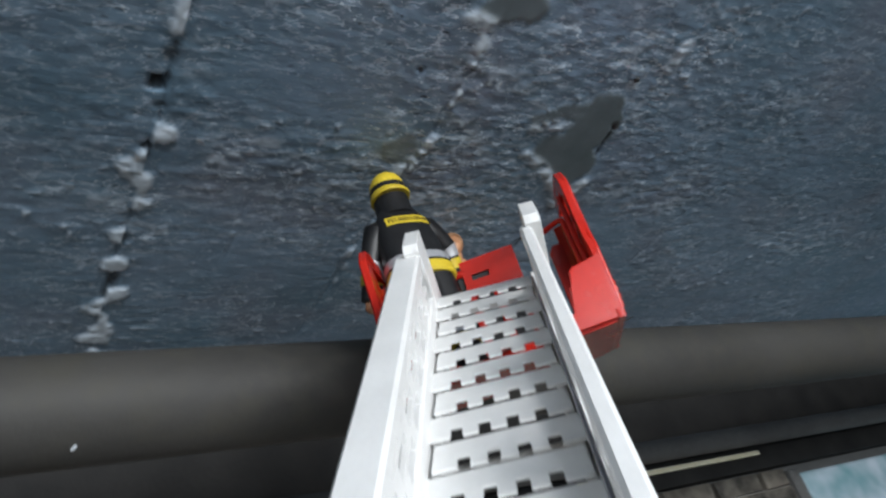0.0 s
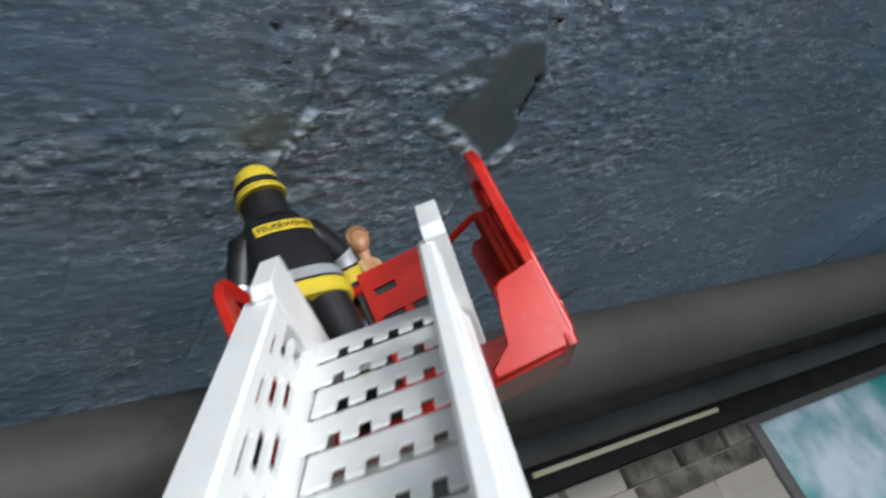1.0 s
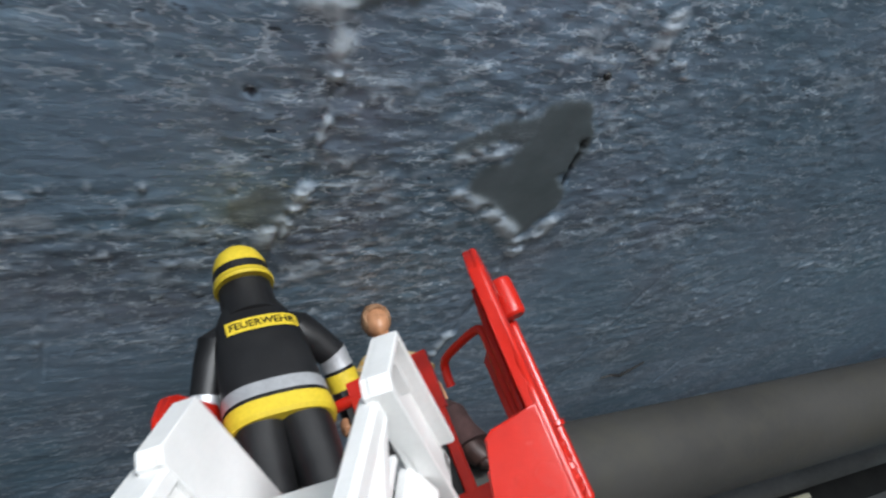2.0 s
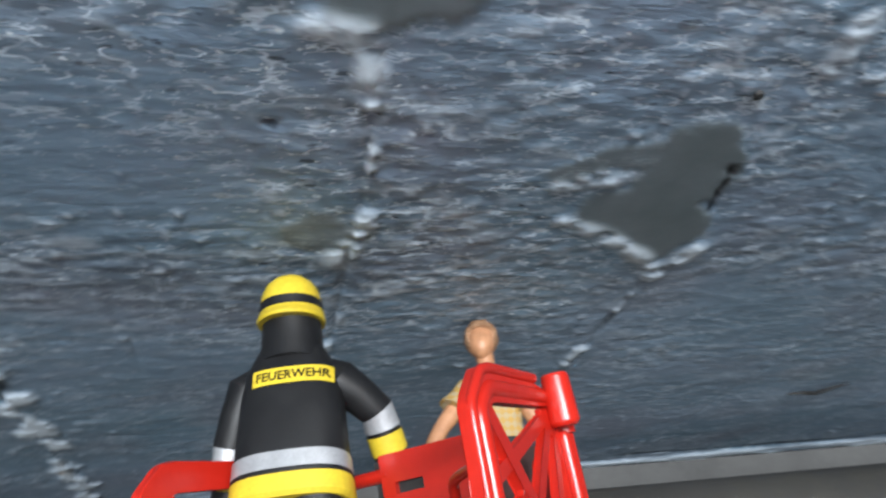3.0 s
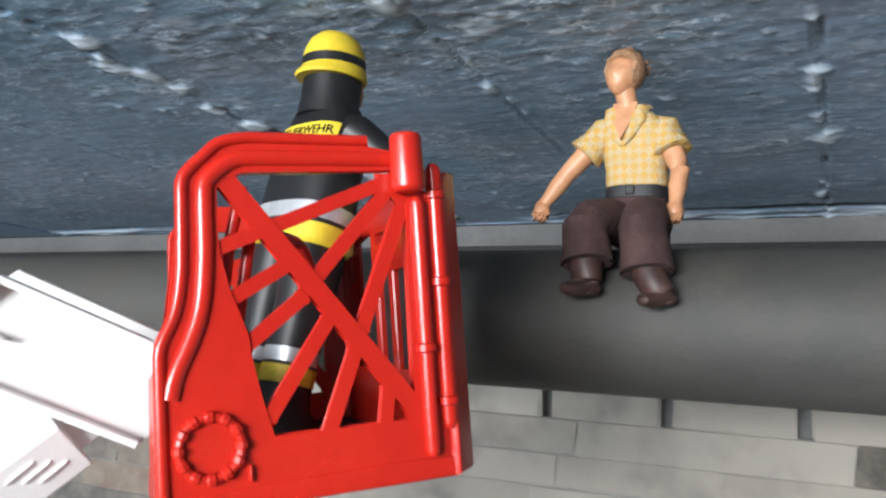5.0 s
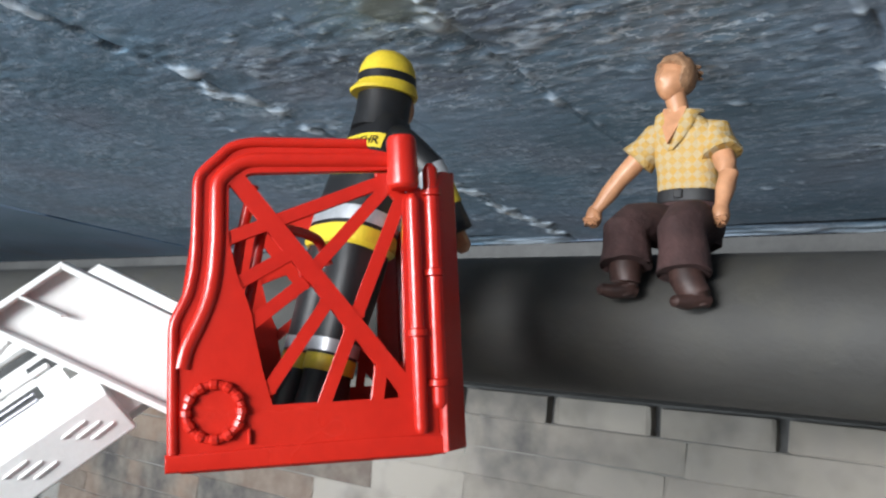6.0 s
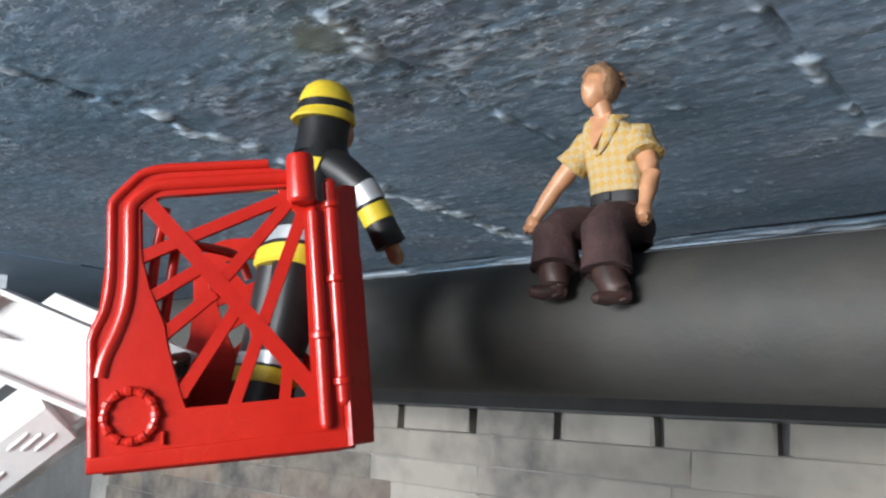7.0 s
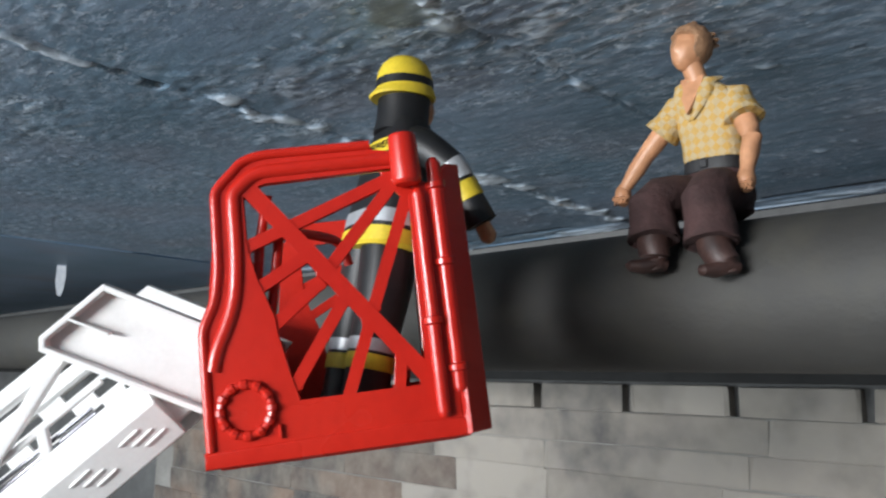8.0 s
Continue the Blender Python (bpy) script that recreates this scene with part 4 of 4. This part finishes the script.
# ---- the seated doll ----
def build_doll():
    """A jointed doll in a checked shirt, seated on the pipe and leaning forward, as one mesh; it faces -y."""
    mats = [SKIN, SHIRT, TROUSER, BELT, HAIR, SHOE]
    bm = bmesh.new()
    seat = Vector((0.3180, 0.2600, 0.7440))

    def at(x, y, z):
        return seat + Vector((x, y, z)) / 1000

    def body(rings, **k):
        add_loft(bm, [(seat.x + a / 1000, seat.y + b / 1000, seat.z + c / 1000, d / 1000, e / 1000) for a, b, c, d, e in rings], **k)

    # hips, belt with its buckle
    body([(2.6, 1, -3.0, 6.5, 4.8), (2.6, 1, -1.0, 9.4, 6.8), (2.6, 0.5, 5.0, 9.6, 6.6), (2.6, -0.5, 11.0, 8.9, 5.9)], sides=24, mat=2)
    body([(2.6, -0.6, 10.8, 9.2, 6.2), (2.6, -0.7, 11.1, 9.3, 6.3), (2.6, -1.0, 14.2, 9.1, 6.2), (2.6, -1.0, 14.5, 8.9, 6.0)], sides=24, mat=3)
    add_box(bm, at(0.6, -7.8, 11.4), at(3.2, -6.7, 14.0), 0.0003, None, 3)
    # shirt: bloused over the belt, broad shoulders
    body([(2.6, -1.0, 14.3, 8.7, 5.8), (2.6, -1.1, 15.6, 9.1, 6.1), (2.5, -1.6, 19.5, 9.0, 6.0), (2.4, -2.6, 25.0, 9.8, 6.3), (2.3, -3.6, 29.6, 10.3, 6.1), (2.2, -4.2, 32.6, 9.3, 5.5),
          (1.8, -4.9, 35.4, 6.6, 4.7), (1.2, -5.6, 37.6, 4.4, 3.8)], sides=28, mat=1, power=2.5)
    # bare throat in the open collar, and the two lapels
    add_prism(bm, [(-3.2 / 1000, 0.0385), (4.0 / 1000, 0.0385), (2.6 / 1000, 0.0330), (-0.2 / 1000, 0.0266), (-2.6 / 1000, 0.0325)], 0.0012,
              Matrix(((1, 0, 0, seat.x), (0, 0.26, -1, seat.y - 0.0186), (0, 1, 0, seat.z), (0, 0, 0, 1))), 0.0, 0)
    for s in (-1, 1):
        add_tube(bm, [at(1.2 + s * 5.2, -4.0, 38.6), at(0.8 + s * 4.6, -8.6, 36.8), at(0.5 + s * 3.8, -10.2, 33.0), at(-0.1 + s * 2.0, -9.9, 29.0), at(-0.3, -9.3, 25.6)],
                 [0.0012, 0.0019, 0.0021, 0.0017, 0.0007], 10, mat=1, squash=0.45, side_hint=(0, 1, 0))
    # neck and head, turned a little aside
    add_tube(bm, [at(1.2, -5.2, 35.0), at(0.5, -7.0, 39.0), at(-0.2, -8.4, 43.0)], [0.0036, 0.0030, 0.0031], 16)
    head = add_ball(bm, (0, 0, 0), (0.0049, 0.0055, 0.0066), 0, 28, 22)
    for v in head:
        if v.co.z < 0:
            f = (v.co.z / 0.0070) ** 2
            v.co.x *= 1 - 0.24 * f
            v.co.y -= 0.0013 * f
        if abs(v.co.x) < 0.0009 and -0.0026 < v.co.z < 0.0006 and v.co.y < 0:
            v.co.y -= 0.0008 if v.co.z < -0.0008 else 0.0004
        if v.co.y < -0.0030 and 0.0008 < v.co.z < 0.0020 and 0.0010 < abs(v.co.x) < 0.0034:
            v.co.y += 0.0005
    # short swept hair: a cap with a parting, tufts round the crown and over the ears
    cap = add_ball(bm, (0, 0.0005, 0.0019), (0.0060, 0.0066, 0.0067), 4, 30, 22)
    rng = random.Random(12)
    for v in cap:
        v.co += Vector((rng.uniform(-1, 1), rng.uniform(-1, 1), rng.uniform(-1, 1))) * 0.00022
        if v.co.y < -0.0030 and v.co.z < 0.0034:
            v.co.y = max(v.co.y, -0.0028)
    tufts = []
    for k in range(26):
        a = rng.uniform(0, math.pi)
        lift = rng.uniform(0.15, 1.25)
        n = Vector((math.cos(a) * math.cos(lift), 0.35 + 0.75 * math.sin(a) * math.cos(lift) - 0.9 * (lift > 0.95), math.sin(lift)))
        q = Vector((0, 0.0012, 0.0018)) + Vector((n.x * 0.0054, n.y * 0.0056, n.z * 0.0062))
        side = Vector((rng.uniform(0.4, 1.0), rng.uniform(-0.6, 0.2), rng.uniform(-0.5, 0.1))) * 0.0013
        before = set(bm.verts)
        add_tube(bm, [q - side, q + n * 0.0003, q + side - n * 0.0004], [0.0004, 0.0011, 0.0003], 7, mat=4, squash=0.6)
        tufts += list(set(bm.verts) - before)
    bmesh.ops.transform(bm, matrix=Matrix.Translation(at(-0.6, -8.6, 47.0)) @ pose(0, 0, 0, -9, 5, -14), verts=[v for v in head + cap + tufts if v.is_valid])
    # arms: short loose sleeves with a turned hem, bare forearms, loose fists
    for s, sh, el, hand in ((-1, at(-6.2, -4.0, 31.6), at(-17.6, -5.6, 18.8), at(-24.6, -7.2, 8.6)), (1, at(10.8, -4.0, 31.2), at(15.8, -6.0, 18.0), at(15.2, -9.6, 6.6))):
        add_tube(bm, [sh + Vector((-s * 0.0040, 0, 0.0016)), sh + Vector((s * 0.0006, 0, 0)), sh.lerp(el, 0.28), sh.lerp(el, 0.48), sh.lerp(el, 0.55), sh.lerp(el, 0.56), sh.lerp(el, 0.44)],
                 [0.0030, 0.0043, 0.0047, 0.0055, 0.0058, 0.0050, 0.0042], 16, mat=1)
        add_tube(bm, [sh.lerp(el, 0.36), sh.lerp(el, 0.8), el, el.lerp(hand, 0.4), el.lerp(hand, 0.86), hand], [0.0032, 0.0030, 0.0027, 0.0027, 0.0019, 0.0023], 14)
        add_ball(bm, hand + Vector((0, 0, -0.0014)), (0.0025, 0.0028, 0.0036), 0)
        for q in range(4):
            add_tube(bm, [hand + Vector(((q - 1.5) * 0.0010, -0.0008, -0.0008)), hand + Vector(((q - 1.5) * 0.0011, -0.0024, -0.0028)), hand + Vector(((q - 1.5) * 0.0011, -0.0016, -0.0046))], [0.0005, 0.00085, 0.0006], 8)
        add_tube(bm, [hand + Vector((-s * 0.0014, -0.0004, -0.0004)), hand + Vector((-s * 0.0026, -0.0022, -0.0026))], [0.0009, 0.0007], 8)
    # legs: flared trousers that end at the shin, over dark boots
    for s, hip, knee, hem, ankle, toe in ((-1, at(-1.6, -1.5, 3.6), at(-6.8, -20.5, 0.2), at(-5.4, -23.4, -11.2), at(-5.4, -23.4, -17.6), at(-10.2, -28.4, -18.4)),
                                          (1, at(6.8, -1.5, 3.6), at(8.6, -19.0, 0.8), at(10.6, -22.2, -13.4), at(14.6, -23.0, -20.0), at(10.8, -28.6, -21.4))):
        add_tube(bm, [hip + Vector((0, 0.005, 0.001)), hip, hip.lerp(knee, 0.5) + Vector((0, 0, 0.0010)), hip.lerp(knee, 0.85) + Vector((0, 0, 0.0006)), knee + Vector((0, -0.0016, -0.0020)),
                      knee.lerp(hem, 0.55), hem, hem + Vector((0, 0.0004, 0.0004)), hem + Vector((0, 0.0006, 0.0030))], [0.0056, 0.0064, 0.0066, 0.0064, 0.0063, 0.0066, 0.0072, 0.0065, 0.0052], 24, mat=2, side_hint=(1, 0, 0))
        add_tube(bm, [knee.lerp(hem, 0.6), hem.lerp(ankle, 0.2), hem.lerp(ankle, 0.7), ankle + Vector((0, 0, 0.001)), ankle + Vector((0.0004, 0.0006, -0.0016))], [0.0042, 0.0045, 0.0041, 0.0036, 0.0030], 14, mat=5)
        add_tube(bm, [ankle + Vector((0.0022, 0.0022, -0.0004)), ankle, ankle.lerp(toe, 0.5) + Vector((0, 0, -0.0006)), toe, toe.lerp(ankle, -0.12)], [0.0024, 0.0034, 0.0029, 0.0021, 0.0007], 14, mat=5, squash=0.72)
    # creases in the cloth
    cloth = {v for f in bm.faces if f.material_index in (1, 2) for v in f.verts}
    for v in cloth:
        fold = noise.noise(Vector((v.co.x * 260, v.co.y * 150, v.co.z * 420))) + 0.5 * noise.noise(v.co * 700)
        v.co += Vector((0.35, -1.0, 0.2)) * 0.00075 * fold
    bmesh.ops.recalc_face_normals(bm, faces=bm.faces)
    return tagged(thing("seated_doll", bm, mats), "doll in yellow checked shirt and brown trousers sitting on the pipe", "doll")


build_doll()

# ---- wall details ----
def build_rail():
    bm = bmesh.new()
    add_box(bm, (0.545, WALL - 0.020, 0.7090), (0.790, WALL - 0.016, 0.7138), 0.0012, None, 0, 2)
    for x in (0.57, 0.765):
        add_box(bm, (x - 0.003, WALL - 0.0165, 0.7095), (x + 0.003, WALL - 0.0138, 0.7125))
    tagged(thing("brass_strip", bm, BRASS), "bright brass strip fixed to the wall behind the pipe", "metal strip")
    # black strip added on the wall where the pipe's shadow falls
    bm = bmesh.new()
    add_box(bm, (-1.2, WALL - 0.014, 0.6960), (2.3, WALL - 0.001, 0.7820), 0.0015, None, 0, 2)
    tagged(thing("batten", bm, SHADE_BLACK), "added black strip on the wall, standing in for the pipe's shadow", "batten", kind="structure")
    bm = bmesh.new()
    add_box(bm, (0.845, WALL - 0.008, 0.10), (2.2, WALL - 0.001, 0.686), 0.002)
    mural = tagged(thing("mural_panel", bm, MURAL), "teal and white painted panel on the wall", "wall panel")
    bm = bmesh.new()
    add_box(bm, (0.830, WALL - 0.013, 0.10), (0.845, WALL, 0.690), 0.002)
    part("edge_strip", bm, PLASTER, mural, "grey edge strip")


build_rail()


# ---- small marks on the ceiling ----
def build_marks():
    bm = bmesh.new()
    add_tube(bm, [(0.516, 0.3640, CEIL - 0.0004), (0.522, 0.3610, CEIL - 0.0010), (0.531, 0.3635, CEIL - 0.0011), (0.536, 0.3570, CEIL - 0.0010), (0.543, 0.3500, CEIL - 0.0004)], [0.0006, 0.0010, 0.0012, 0.0009, 0.0005], 8)
    tagged(thing("twig", bm, RUBBER), "short dark twig stuck to the ceiling", "twig")
    bm = bmesh.new()
    add_prism(bm, [(-0.0016, 0.0), (-0.0008, 0.0007), (0.0006, 0.0009), (0.0017, 0.0003), (0.0012, -0.0005), (-0.0004, -0.0007)], 0.0003, look((0.1246, 0.2536, 0.7000), (0.1246, 0.2640, 0.7190), 52), 0.0001)
    tagged(thing("paint_fleck", bm, FLAKE), "small white paint fleck stuck to the pipe", "paint fleck")
    bm = bmesh.new()
    edge = [(-0.0042, 0.0), (0.0040, 0.0), (0.0044, -0.0110), (0.0034, -0.0230), (0.0012, -0.0310), (-0.0024, -0.0290), (-0.0046, -0.0160)]
    add_prism(bm, edge, 0.0007, pose(-0.385, 0.330, CEIL + 0.0002, 90, 0, 70), 0.0002)
    tagged(thing("loose_flake", bm, FLAKE), "loose white paint flake hanging from the ceiling", "paint flake")
    dot = bmesh.new()
    add_tube(dot, [(0, 0, 0.001), (0, 0, -0.0002), (0, 0, -0.0005)], [0.0014, 0.0013, 0.0007], 10)
    tagged(thing("dark_nail", dot, RUBBER, pose(0.3534, 0.1266, CEIL)), "dark nail head in the ceiling", "nail")


build_marks()

# ---- stones of the wall, last ----
def build_stones():
    rng = random.Random(5)
    meshes = []
    for k in range(18):
        bm = bmesh.new()
        add_box(bm, (-0.5, -0.5, -0.5), (0.5, 0.5, 0.5), 0.03)
        for v in bm.verts:
            v.co += Vector((rng.uniform(-0.010, 0.010), rng.uniform(-0.07, 0.07), rng.uniform(-0.03, 0.03)))
        me = bpy.data.meshes.new("stone")
        bm.to_mesh(me)
        bm.free()
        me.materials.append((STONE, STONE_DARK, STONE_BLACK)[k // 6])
        meshes.append(me)
    bm = bmesh.new()
    add_box(bm, (-0.50, WALL - 0.0062, 0.42), (0.829, WALL - 0.001, 0.6765), 0.001)
    part("mortar_bed", bm, BED, wall_north, "pale mortar bed between the stones")
    z, row = 0.6945, 0
    while z > 0.42:
        h = 0.0185 if row == 0 else rng.choice((0.019, 0.021, 0.024))
        x = -0.50 + (0.0 if row == 0 else rng.uniform(0, 0.05)) + 0.0355 * (row % 2)
        while x < 0.83:
            w = 0.0715 if row == 0 else rng.uniform(0.08, 0.17)
            g = 0.007 if row == 0 else 0.0004
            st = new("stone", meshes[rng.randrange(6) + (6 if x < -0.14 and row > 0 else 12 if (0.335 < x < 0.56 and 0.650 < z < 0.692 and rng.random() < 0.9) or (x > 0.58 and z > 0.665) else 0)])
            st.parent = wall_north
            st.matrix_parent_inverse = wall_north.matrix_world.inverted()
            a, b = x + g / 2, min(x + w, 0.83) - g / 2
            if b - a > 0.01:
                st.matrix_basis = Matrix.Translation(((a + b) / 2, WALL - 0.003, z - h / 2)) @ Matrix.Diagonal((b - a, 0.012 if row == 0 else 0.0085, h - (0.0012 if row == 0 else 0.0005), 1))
            else:
                bpy.data.objects.remove(st)
            x += w
        z -= h
        row += 1


build_stones()
